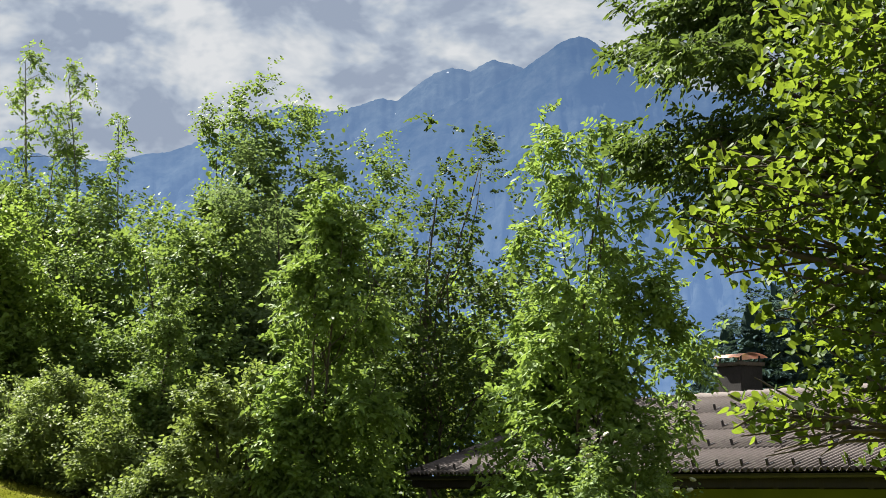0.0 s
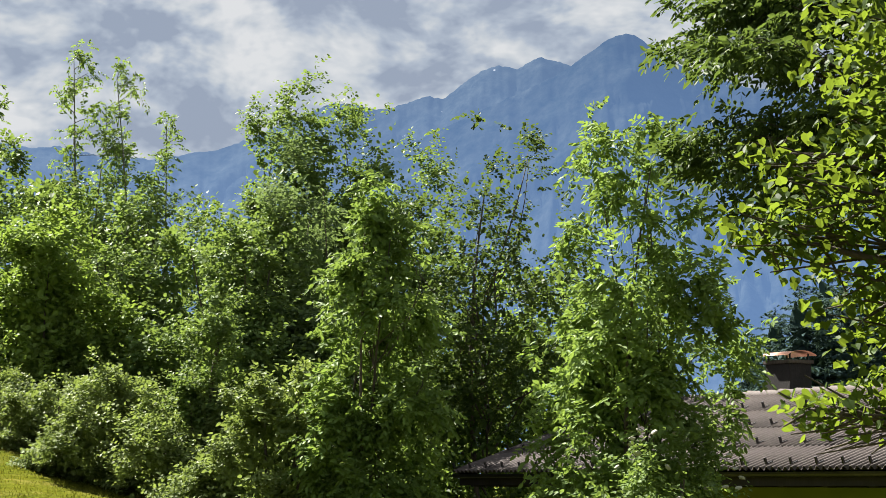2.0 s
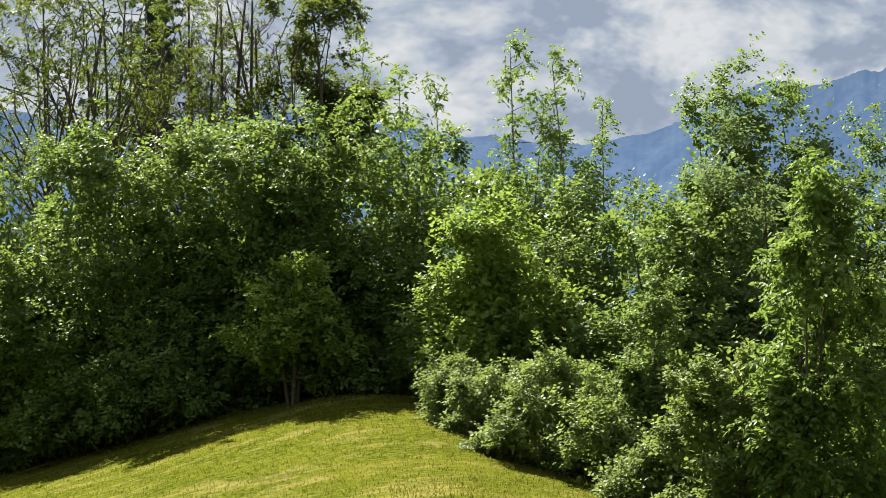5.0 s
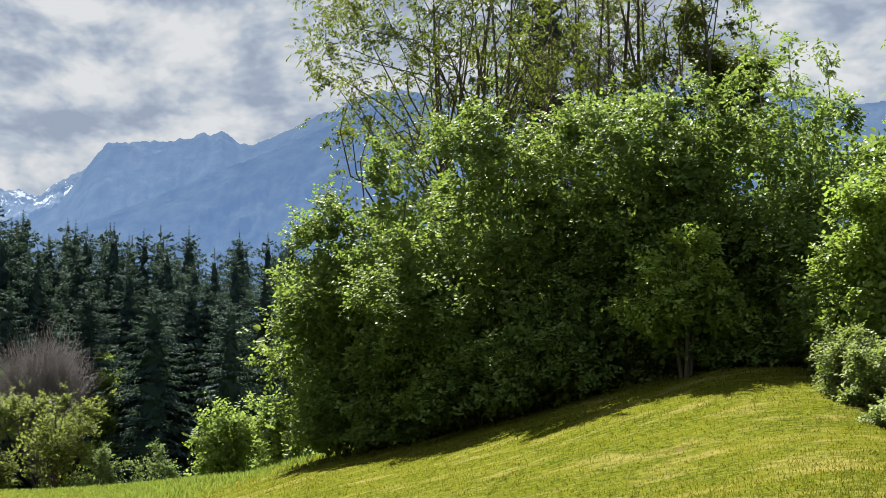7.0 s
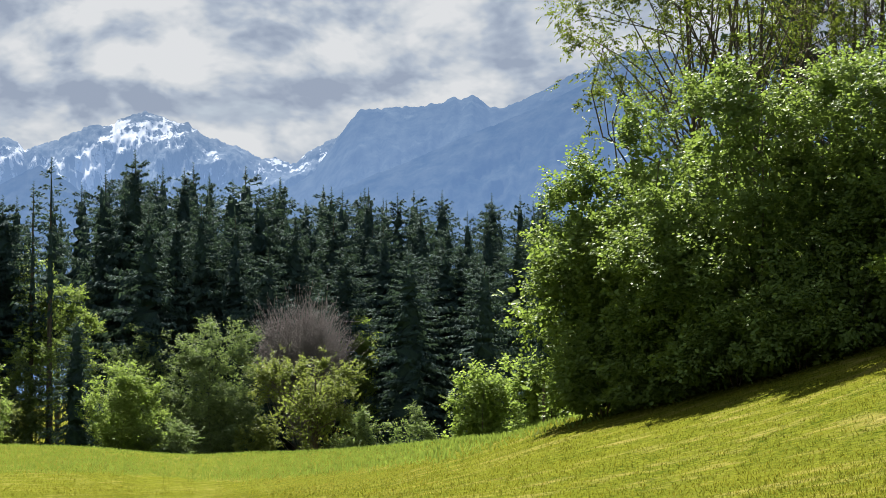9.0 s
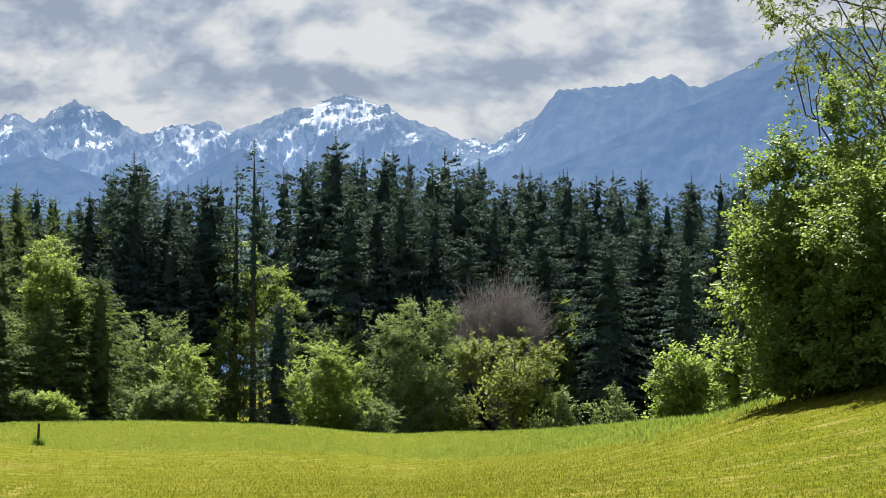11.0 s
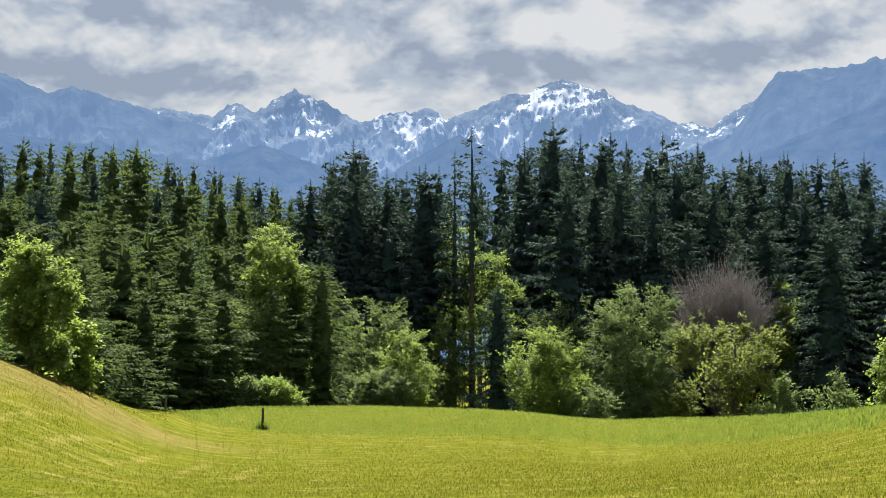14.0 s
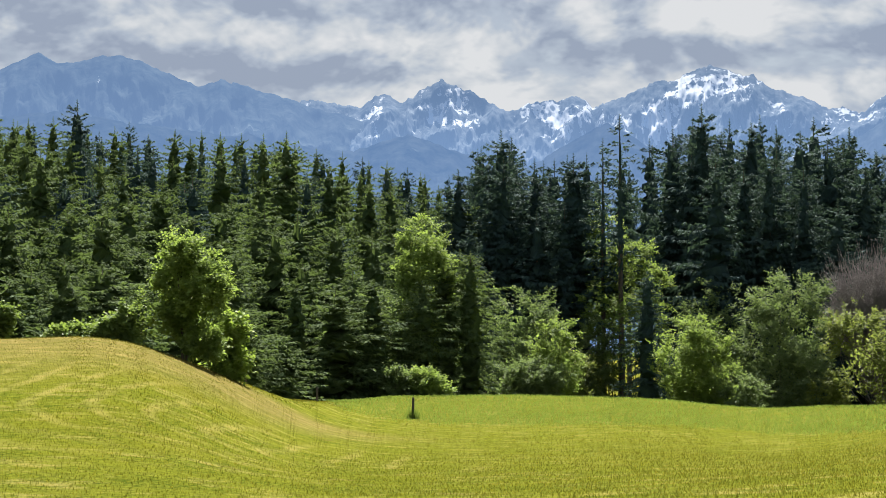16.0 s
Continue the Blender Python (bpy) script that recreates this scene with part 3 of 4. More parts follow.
def fbm(x, y, seed, octaves=6, gain=0.5, ridged=False):
    """Layered value noise over two arrays."""
    tab = lattice(seed)
    total, amp, norm = 0.0, 1.0, 0.0
    for o in range(octaves):
        xi, yi = np.floor(x).astype(int), np.floor(y).astype(int)
        fx, fy = x - xi, y - yi
        fx, fy = fx * fx * (3 - 2 * fx), fy * fy * (3 - 2 * fy)

        def at(a, b):
            return tab[(a * 374761 + b * 668265 + o * 7919) % 4096]
        v = (at(xi, yi) * (1 - fx) + at(xi + 1, yi) * fx) * (1 - fy) + (at(xi, yi + 1) * (1 - fx) + at(xi + 1, yi + 1) * fx) * fy
        total = total + amp * ((1 - 2 * np.abs(v)) if ridged else v)
        norm += amp
        amp *= gain
        x, y = x * 2.03 + 17.1, y * 2.03 + 5.3
    return total / norm


def mountain_range(label, peaks, az0, az1, dist, mat, seed, jag=0.16, relief=0.10, foot=0.0, grain=1.0, step=0.06, rows=48, fields=(), carve=0.035, rounded=0.0):
    """A range as a band of real slopes: summits with their own flanks, broken by noise, gullies running down."""
    az = np.arange(az0, az1, step)
    crest = np.full(len(az), -5.0)
    for a, el, left, right in peaks:
        crest = np.maximum(crest, el - np.where(az > a, (az - a) * left, (a - az) * right))
    if rounded:
        bell = np.exp(-0.5 * (np.arange(-4 * rounded, 4 * rounded + step / 2, step) / rounded) ** 2)
        crest = np.convolve(np.pad(crest, len(bell) // 2, mode="edge"), bell / bell.sum(), "valid")[:len(az)]
    crest = crest + jag * fbm(az * 1.1 * grain, az * 0 + 3, seed, 7, 0.6) + jag * 0.5 * fbm(az * 4.0 * grain, az * 0 + 9, seed + 1, 4, 0.6, True) - jag * 0.3
    s = 1 - (1 - np.linspace(0, 1, rows)) ** 1.7
    A, S = np.meshgrid(az, s, indexing="ij")
    top = np.broadcast_to(crest[:, None], A.shape)
    lean = 0.9 * fbm(A * 0.35, S * 0.7, seed + 8, 3)
    X, Y = (A + lean * 3.0 * (1 - S)) * 0.9 * grain, S * top * 0.7 + A * 0.35
    gully = fbm(X, Y * 0.95, seed + 5, 6, 0.58, True)
    fine = fbm(A * 3.0 * grain, S * 9.0, seed + 6, 5, 0.6)
    bell = np.sin(np.pi * np.clip(S, 0, 1)) ** 0.7
    el = foot + (top - foot) * S ** 0.92 + relief * (top - foot) * (0.8 * gully + 0.35 * fine) * bell
    el = np.minimum(el, top)
    R = dist * (0.74 + 0.26 * S) * (1 - carve * (gully + 0.4 * fine) * bell)
    v = np.stack([-R * np.sin(np.radians(A)), R * np.cos(np.radians(A)), EYE + R * np.tan(np.radians(el))], -1).reshape(-1, 3)
    n = len(az)
    i, j = np.meshgrid(np.arange(n - 1), np.arange(rows - 1), indexing="ij")
    i, j = i.ravel(), j.ravel()
    f = np.stack([i * rows + j, (i + 1) * rows + j, (i + 1) * rows + j + 1, i * rows + j + 1], 1)
    me = mesh_of("backdrop", v, f, mat, True)
    # snow lies in fields under the summits, broken by gullies that run down and by level ledges
    if fields:
        lying = me.attributes.new("snow", "FLOAT", "POINT")
        there = sum(amount * np.exp(-np.abs((A - a) / wa) ** 3 - np.abs((el - e - tilt * (A - a)) / we) ** 3) for a, e, wa, we, tilt, amount in fields)
        run = fbm(A * 5.5 + 9.0 * lean * (1 - S), el * 1.6, seed + 12, 5, 0.62, True)
        ledge = fbm(A * 1.6 + el * 1.3, el * 8.0 - A * 1.5, seed + 14, 4, 0.6, True)
        lying.data.foreach_set("value", (there * 0.75 + 0.55 * run + 0.32 * ledge - 0.30 * gully - 0.3).ravel().astype(np.float32))
    return tagged(new("backdrop", me), label, "mountain", kind="structure")


# the last values set each range's painted haze: air colour, strength, fade with height
FAR_ROCK = mountain_material("hazed_far_rock_and_snow", (0.010, 0.014, 0.018), (0.050, 0.056, 0.062), 0.46, (0.128, 0.212, 0.37), 0.14, (2.5, 0.0025))
DARK_SLOPE = mountain_material("hazed_forested_slope", (0.003, 0.005, 0.006), (0.020, 0.024, 0.024), None, (0.138, 0.228, 0.403), 0.168)
RIDGE_ROCK = mountain_material("hazed_rock_with_snow_patches", (0.003, 0.005, 0.006), (0.020, 0.024, 0.024), 0.75, (0.138, 0.228, 0.403), 0.168)
NEAR_SLOPE = mountain_material("near_hazed_slope", (0.002, 0.004, 0.004), (0.017, 0.020, 0.019), None, (0.108, 0.191, 0.360), 0.165)
# snow fields: heading, elevation, half width, half height, tilt, amount
SNOW = ((8.7, 7.75, 1.2, 0.45, 0.0, 0.9), (10.0, 7.0, 1.3, 0.45, -0.35, 0.95), (10.0, 6.5, 0.5, 0.5, 0.0, 0.9), (7.2, 7.2, 0.9, 0.4, 0.5, 0.55), (12.9, 6.95, 1.7, 0.32, 0.12, 1.0), (12.9, 6.45, 0.5, 0.35, 0.0, 0.8),
        (16.3, 7.35, 0.75, 0.5, 0.0, 0.85), (16.1, 6.7, 0.9, 0.14, 0.05, 0.95), (18.3, 6.8, 0.28, 0.5, 0.0, 0.8), (18.6, 6.35, 0.7, 0.12, 0.0, 0.6), (4.7, 6.75, 1.6, 0.35, -0.1, 0.6), (3.2, 7.2, 0.7, 0.25, -0.3, 0.7),
        (19.6, 6.9, 1.0, 0.25, 0.0, 0.40))
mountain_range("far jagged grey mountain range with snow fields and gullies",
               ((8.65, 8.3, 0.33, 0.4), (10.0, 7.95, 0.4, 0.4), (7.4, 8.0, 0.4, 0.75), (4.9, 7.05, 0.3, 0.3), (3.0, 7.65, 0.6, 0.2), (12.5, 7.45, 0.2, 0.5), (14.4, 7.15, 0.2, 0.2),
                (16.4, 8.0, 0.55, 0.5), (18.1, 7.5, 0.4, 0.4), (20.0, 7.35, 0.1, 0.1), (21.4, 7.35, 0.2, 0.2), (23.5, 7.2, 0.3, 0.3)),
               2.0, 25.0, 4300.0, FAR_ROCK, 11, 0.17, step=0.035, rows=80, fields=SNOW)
mountain_range("broad hazy dark blue mountain with thin snow gullies",
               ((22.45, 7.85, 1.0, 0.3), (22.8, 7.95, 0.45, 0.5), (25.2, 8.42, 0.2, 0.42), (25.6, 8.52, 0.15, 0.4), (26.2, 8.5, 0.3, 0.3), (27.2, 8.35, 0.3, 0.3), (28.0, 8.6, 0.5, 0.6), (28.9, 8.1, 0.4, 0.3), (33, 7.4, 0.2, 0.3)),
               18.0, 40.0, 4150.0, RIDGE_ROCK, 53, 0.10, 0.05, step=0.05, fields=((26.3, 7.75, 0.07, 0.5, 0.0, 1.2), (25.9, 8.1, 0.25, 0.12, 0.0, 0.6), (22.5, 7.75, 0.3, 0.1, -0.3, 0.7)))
mountain_range("hazy blue forested foothill ridge before the far mountains", ((27.5, 6.9, 0.1, 0.12), (22.0, 6.4, 0.3, 0.33), (17.4, 6.35, 0.3, 0.3), (11.6, 6.7, 0.58, 0.65), (5.5, 5.4, 0.5, 0.4)), 3.0, 40.0, 3500.0, NEAR_SLOPE, 23, 0.10, 0.03, carve=0.016)
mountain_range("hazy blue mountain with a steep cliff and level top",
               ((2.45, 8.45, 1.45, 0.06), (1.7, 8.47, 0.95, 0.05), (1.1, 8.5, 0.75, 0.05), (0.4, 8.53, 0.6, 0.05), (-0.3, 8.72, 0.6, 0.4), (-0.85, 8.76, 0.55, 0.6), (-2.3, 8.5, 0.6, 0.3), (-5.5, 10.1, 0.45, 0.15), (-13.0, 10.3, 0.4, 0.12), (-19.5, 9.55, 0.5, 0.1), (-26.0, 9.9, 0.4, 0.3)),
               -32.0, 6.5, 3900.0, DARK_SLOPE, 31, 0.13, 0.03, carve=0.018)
mountain_range("hazy dark blue wooded mountain shoulder", ((-5.8, 9.75, 0.42, 0.3), (-9.0, 9.2, 0.3, 0.1)), -18.0, 9.0, 3300.0, NEAR_SLOPE, 37, 0.08, 0.03, carve=0.016)
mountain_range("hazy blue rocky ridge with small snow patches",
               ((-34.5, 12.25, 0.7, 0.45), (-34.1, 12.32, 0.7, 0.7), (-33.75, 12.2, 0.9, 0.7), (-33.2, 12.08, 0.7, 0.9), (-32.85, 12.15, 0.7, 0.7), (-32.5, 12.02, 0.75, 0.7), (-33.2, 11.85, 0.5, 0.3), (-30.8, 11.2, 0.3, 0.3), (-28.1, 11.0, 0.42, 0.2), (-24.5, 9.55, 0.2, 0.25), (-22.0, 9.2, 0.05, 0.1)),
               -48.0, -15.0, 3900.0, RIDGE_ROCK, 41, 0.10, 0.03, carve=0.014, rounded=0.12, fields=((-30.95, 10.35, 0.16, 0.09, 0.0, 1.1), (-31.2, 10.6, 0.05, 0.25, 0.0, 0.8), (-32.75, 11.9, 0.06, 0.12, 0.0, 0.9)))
mountain_range("hazy dark blue mountain with a domed summit", ((-36.05, 12.78, 1.2, 0.7), (-36.4, 12.95, 0.7, 0.7), (-36.7, 12.98, 0.7, 0.7), (-37.05, 12.85, 0.7, 1.2), (-36.2, 12.5, 0.46, 0.3), (-37.2, 12.45, 0.4, 0.5), (-41, 11.3, 0.3, 0.3), (-48, 10.0, 0.2, 0.1)), -62.0, -22.0, 3300.0, NEAR_SLOPE, 47, 0.06, 0.025, carve=0.010, rounded=0.16)

# ---- spruce forest ----
rs = random.Random(5)
SPRUCE_LABEL = "tall dark green spruce standing in the forest edge"
models = []
# tall trees of the stand (0-3), broad warm ones of the hillside (4-6), upper parts for the rows behind (7-9), a thin open tree (10)
for seed, wide, low, mat in ((1, 10.5, 0.14, NEEDLE), (2, 9.2, 0.22, NEEDLE), (3, 11.5, 0.05, NEEDLE), (4, 8.6, 0.34, NEEDLE), (5, 13.0, 0.02, NEEDLE_W), (6, 12.0, 0.03, NEEDLE_W), (7, 14.5, 0.02, NEEDLE_W)):
    models.append(spruce_meshes(seed, 30.0, wide, low, mat))
for seed, wide, low, mat in ((8, 10.5, 0.42, NEEDLE), (9, 12.0, 0.36, NEEDLE_W), (10, 9.4, 0.42, NEEDLE)):
    models.append(spruce_meshes(seed, 30.0, wide, low, mat, 16, 7))
models.append(spruce_meshes(11, 30.0, 7.0, 0.5, NEEDLE, 13, 5, 9, 9, body=0.08))


def spruce(at, h, k, fat=1.0, label=SPRUCE_LABEL, group="spruces of the forest"):
    root = thing("spruce_tree", at, label, "spruce", group)
    s = h / 30.0
    root.scale = (s * fat, s * fat, s)
    root.rotation_euler = (0, 0, rs.uniform(0, 6.28))
    child("trunk", models[k][0], root)
    child("crown", models[k][1], root)
    return root


TOPS = np.array(((-9, 5.4), (-5, 5.5), (0, 5.9), (4, 6.1), (6.5, 6.7), (9, 6.7), (11, 6.2), (13.3, 6.0), (14.7, 6.3), (16.4, 5.2), (18, 5.6), (20, 6.1), (25, 6.7), (28, 6.9), (33, 6.6)))


def top_at(az):
    return float(np.interp(az, TOPS[:, 0], TOPS[:, 1]))


# the dark stand beyond the stream: broad crowns close together, their tops at uneven heights
for row, (r, sink) in enumerate(((203, 1.5), (211, 0.7), (222, 0.25), (236, 0.05), (252, 0.05), (285, 0.6), (312, 0.7))):
    az = -9.0 + 0.25 * row
    while az < 16.0:
        if not (row < 4 and 9.9 < az < 12.4):
            el = top_at(az) + 0.22 - sink * rs.uniform(0.3, 1.6) - abs(rs.gauss(0, 0.36))
            h = max(14, height_to(az, r, el))
            spruce(spot(az, r + rs.uniform(-5, 5)), h, rs.choice((0, 1, 3, 0, 2) if row < 3 else (7, 9)), rs.uniform(0.75, 1.25) * (1.0 if row < 2 else 0.85))
        az += rs.uniform(0.7, 1.5)
# the wood on the hillside, nearer and higher to the left: crowns one over the other
for row, (r, el0) in enumerate(((138, 1.4), (150, 2.3), (165, 3.1), (185, 3.9), (212, 4.6), (250, 5.3), (310, 6.0), (380, 6.6), (425, 6.5))):
    az = (21.0, 18.4, 16.4, 15.9, 15.7, 15.6, 15.9, 16.2, 16.5)[row]
    while az < 33:
        el = min(el0 + (az - 20) * (0.10 if row < 6 else 0.02), top_at(az) - 0.2) + rs.gauss(0, 0.42)
        if row > 5:
            el = top_at(az) - abs(rs.gauss(0, 0.30)) - (7 - row) * rs.uniform(0.2, 0.8) * (row < 7)
        h = max(8, height_to(az, r, el))
        spruce(spot(az, r + rs.uniform(-6, 6)), h, rs.choice((4, 5, 6) if row < 4 else (8, 8, 7)), rs.uniform(0.8, 1.3) * (24 / h) ** 0.6, "olive green spruce on the wooded hillside", "spruces of the hillside")
        az += rs.uniform(0.8, 1.8) * 200 / (r + 40)
# single trees that stand out
for az, r, el, k, fat in ((11.25, 200, 6.9, 10, 1.0), (11.75, 205, 6.2, 10, 0.9), (8.9, 215, 7.15, 1, 0.9), (1.0, 188, 4.2, 2, 1.15), (-1.2, 186, 4.0, 2, 1.0), (10.5, 184, 2.4, 2, 1.0), (15.6, 165, 3.0, 5, 1.1), (17.0, 160, 2.2, 4, 1.2),
                          (26.9, 330, 7.25, 7, 1.0), (14.7, 214, 6.5, 0, 1.0), (-2.9, 110, 5.9, 3, 0.6), (19.0, 152, 0.9, 4, 1.0)):
    spruce(spot(az, r), height_to(az, r, el), k, fat)
for az, r, el in ((-40.9, 72, 5.0), (-41.6, 66, 5.6), (-42.3, 74, 6.2), (-42.9, 66, 5.7), (-43.6, 72, 6.3), (-44.3, 66, 5.6), (-45.0, 74, 6.4), (-40.2, 80, 4.3), (-46, 70, 6.2), (-47.2, 75, 6.0)):
    spruce(spot(az, r), height_to(az, r, el), 2, 1.35, "dark spruce behind the house roof", "spruces behind the house")
spruce(spot(-10.3, 62), height_to(-10.3, 62, 15.2), 2, 0.75, "dark spruce behind the hedge", "spruces behind the hedge")


# ---- trees and bushes by the stream ----
def bush(name, label, category, az, r, w, el, mat, seed, **more):
    h = height_to(az, r, el)
    return broadleaf(name, label, category, spot(az, r), w, w * 0.8, h, mat, seed, **more)


FAR = dict(leaf=0.18, per=18, spread=0.34)
bush("willow", "grey green willow by the stream", "tree", 6.5, 185, 11.5, 2.2, WILLOW, 101, count=1700, blobs=80, low=1.2, **FAR)
bush("willow", "grey green willow by the stream", "tree", 8.5, 192, 8.5, 1.9, WILLOW, 102, count=900, blobs=56, low=1.0, **FAR)
bush("round_bush", "rounded bright green bush at the field edge", "bush", 9.2, 176, 7.5, 1.0, SPRING, 103, count=900, blobs=50, **FAR)
bush("oak", "olive green spreading oak at the field edge", "tree", 3.7, 172, 9.5, 1.3, OAK, 104, count=620, blobs=20, low=3.2, stems=1, stem_r=0.3, shape="fan", **FAR, limbs=20)
bare_tree("bare_tree", "leafless grey brown tree between green bushes", spot(4.05, 190), 9.6, height_to(4.0, 190, 2.7), 105, BARK_RED, 2, 9, 44, 0.22, dome=True)
bush("hazel_bush", "yellow green hazel bush at the meadow edge", "bush", -1.3, 118, 4.6, 1.05, SPRING, 106, count=900, blobs=44, leaf=0.2, per=10, spread=0.24)
bush("hazel_bush", "yellow green hazel bush at the meadow edge", "bush", -3.0, 112, 3.6, 1.4, SPRING, 107, count=700, blobs=36, leaf=0.2, per=10, spread=0.24)
bush("young_willow", "small pale green willow shoots at the meadow edge", "bush", 1.0, 150, 3.5, -0.25, WILLOW, 108, count=300, blobs=20, **FAR)
bush("beech", "fresh green beech in front of the spruces", "tree", 2.3, 196, 4.0, 2.3, SPRING, 109, count=420, blobs=24, low=5, **FAR)
for i, (az, r, w, el, mat, c) in enumerate(((11.7, 197, 7.0, 2.0, SPRING, 600), (10.9, 203, 7, 3.2, SPRING, 600), (12.2, 196, 5.0, 1.0, WILLOW, 350), (13.9, 176, 6.5, 1.8, WILLOW, 700), (13.2, 170, 4.5, 0.9, SPRING, 420), (13.7, 166, 6.0, -0.2, WILLOW, 420),
                                       (16.9, 166, 4.8, 3.9, SPRING, 600), (17.3, 163, 4.4, 1.7, SPRING, 500), (17.9, 160, 6.0, 1.7, WILLOW, 600), (17.0, 152, 4.0, -0.5, SPRING, 500), (17.75, 151, 2.8, -0.45, WILLOW, 300), (12.6, 186, 4, 0.3, OAK, 300), (11.5, 207, 6.0, 4.1, SPRING, 600),
                                       (5.2, 178, 4, -0.5, OAK, 250), (2.6, 172, 4.5, -0.3, WILLOW, 300), (7.7, 172, 4.0, -0.7, WILLOW, 250))):
    bush("deciduous_tree" if el > 1.5 else "stream_bush", ("fresh green" if mat is SPRING else "grey green") + " broadleaved growth at the forest foot", "tree" if el > 1.5 else "bush", az, r, w, el, mat, 120 + i, count=c, blobs=40, group="broadleaved growth by the stream", low=8.0 if el > 3 else 0.0, **FAR)
bush("lone_tree", "bright green maple bush standing on the grassy knoll", "tree", 23.9, 79, 3.7, 3.3, SPRING, 140, count=820, blobs=30, leaf=0.12, per=18, spread=0.15, low=0.3)
bush("knoll_bush", "low green bush beside the lone tree", "bush", 22.5, 81, 2.0, 1.1, HAZEL_Y, 141, count=420, blobs=24, leaf=0.15, per=12, spread=0.18)
for i, (az, r, w, el) in enumerate(((26.6, 80, 1.3, 0.75), (29.2, 77, 1.6, 1.3), (25.6, 79, 1.7, 1.35), (27.3, 80, 1.2, 0.7), (30.4, 78, 2.0, 1.4))):
    bush("knoll_bush", "low green bush on the crest of the knoll", "bush", az, r, w, el, HAZEL, 142 + i, count=320, blobs=20, leaf=0.14, per=12, spread=0.16, group="bushes on the knoll")

# ---- the hedge beside the meadow ----
HEDGE = dict(leaf=0.092, per=14, spread=0.14)
for i, (az, r, w, el, c, mat, shape) in enumerate(((-4.5, 47.0, 3.7, 6.9, 1200, HAZEL, "round"), (-6.3, 45.4, 4.2, 8.3, 1200, HAZEL, "mound"), (-9.0, 43.2, 5.6, 9.4, 1700, HAZEL, "mound"), (-12.0, 42.8, 5.2, 9.7, 1500, HAZEL, "mound"),
                                                 (-14.6, 42.0, 4.8, 10.2, 1500, HAZEL, "mound"), (-17.5, 42.0, 5.2, 10.2, 1500, HAZEL, "mound"), (-20.3, 37.5, 3.0, 7.5, 1100, HAZEL_Y, "round"))):
    bush("hazel_shrub", "large green hazel shrub in the hedge", "shrub", az, r, w, el, mat, 200 + i, count=int(c * 1.6), blobs=60, shape=shape, stems=3, stem_r=0.035, bark=BARK, group="shrubs of the hedge", **HEDGE)
# filler shrubs added inside the hedge to keep its hollows dark
for i, (az, el, w) in enumerate(((-7.5, 7.0, 5.5), (-10.8, 7.8, 5.5), (-14.0, 8.2, 5.5), (-17.2, 8.6, 5.5), (-20.4, 8.4, 5.5), (-24.0, 7.2, 6.0), (-28.5, 6.8, 6.0))):
    bush("hazel_shrub", "dense filler hazel shrub added deep inside the hedge", "shrub", az, 50 if az > -22 else 46, w, el, HAZEL, 250 + i, count=420, blobs=30, shape="mound", stems=3, leaf=0.2, per=14, spread=0.3, group="inner shrubs of the hedge")
# unseen filler thicket, added to block the bright backdrop through the hedge foot
for i, (az, r) in enumerate(((-6.5, 56), (-11, 56), (-15.5, 56), (-20, 56), (-25, 54), (-29.5, 53))):
    bush("hazel_shrub", "unseen filler hazel thicket added behind the hedge", "shrub", az, r, 7.0, 5.2, HAZEL, 270 + i, count=260, blobs=30, shape="mound", stems=3, leaf=0.30, per=8, spread=0.3, group="thicket behind the hedge")
for i, (az, r, w, top) in enumerate(((-4.6, 46.0, 3.4, 2.4), (-6.6, 44.4, 3.4, 1.9), (-8.4, 42.6, 3.2, 1.7), (-10.2, 41.6, 3.4, 1.5), (-12.0, 41.2, 3.2, 1.6), (-15.8, 40.8, 3.4, 1.7), (-17.8, 40.4, 3.2, 1.9), (-19.4, 39.0, 3.0, 2.2))):
    broadleaf("hazel_shrub", "low hazel sprouts at the foot of the hedge", "shrub", spot(az, r), w, w * 0.7, top, HAZEL, 300 + i, shape="mound", count=420, blobs=30, stems=3, stem_r=0.02, leaf=0.10, per=14, spread=0.13, group="sprouts along the hedge")
bush("hazel_shrub", "low hazel boughs hanging over the shaded grass", "shrub", -14.4, 39.6, 2.6, 5.9, HAZEL_Y, 210, count=420, blobs=22, low=0.7, group="shrubs of the hedge", **HEDGE)
for i, (az, r, w, el, c) in enumerate(((-19.4, 35.5, 2.4, 3.0, 420), (-20.6, 34, 2.6, 2.7, 520), (-22.3, 31.5, 2.8, 3.1, 620), (-24.0, 30, 2.6, 2.6, 560), (-26.3, 28, 2.0, 1.6, 420), (-24.9, 28, 1.8, 0.4, 300), (-21.4, 32, 2.0, 0.9, 320))):
    bush("dogwood", "dense dogwood bush with small green leaves", "bush", az, r, w, el, DOGWOOD, 220 + i, count=c, blobs=40, shape="mound", leaf=0.062, per=28, spread=0.13, group="dogwoods below the hedge")
bush("vine_snag", "dead stump wrapped in green climbing vines", "stump", -25.1, 30, 1.7, 5.4, HAZEL, 230, count=600, blobs=50, shape="cone", leaf=0.06, per=26, spread=0.11, stems=1, stem_r=0.12)
bush("hazel_shrub", "hazel shrub at the back of the hedge", "shrub", -22.2, 41, 5.0, 8.7, HAZEL, 231, count=1800, blobs=56, stems=5, shape="mound", group="shrubs of the hedge", **HEDGE)
bush("hazel_shrub", "hazel shrub with dark hollows", "shrub", -25.4, 36.5, 5.2, 7.8, HAZEL, 232, count=1800, blobs=56, stems=5, shape="mound", group="shrubs of the hedge", **HEDGE)
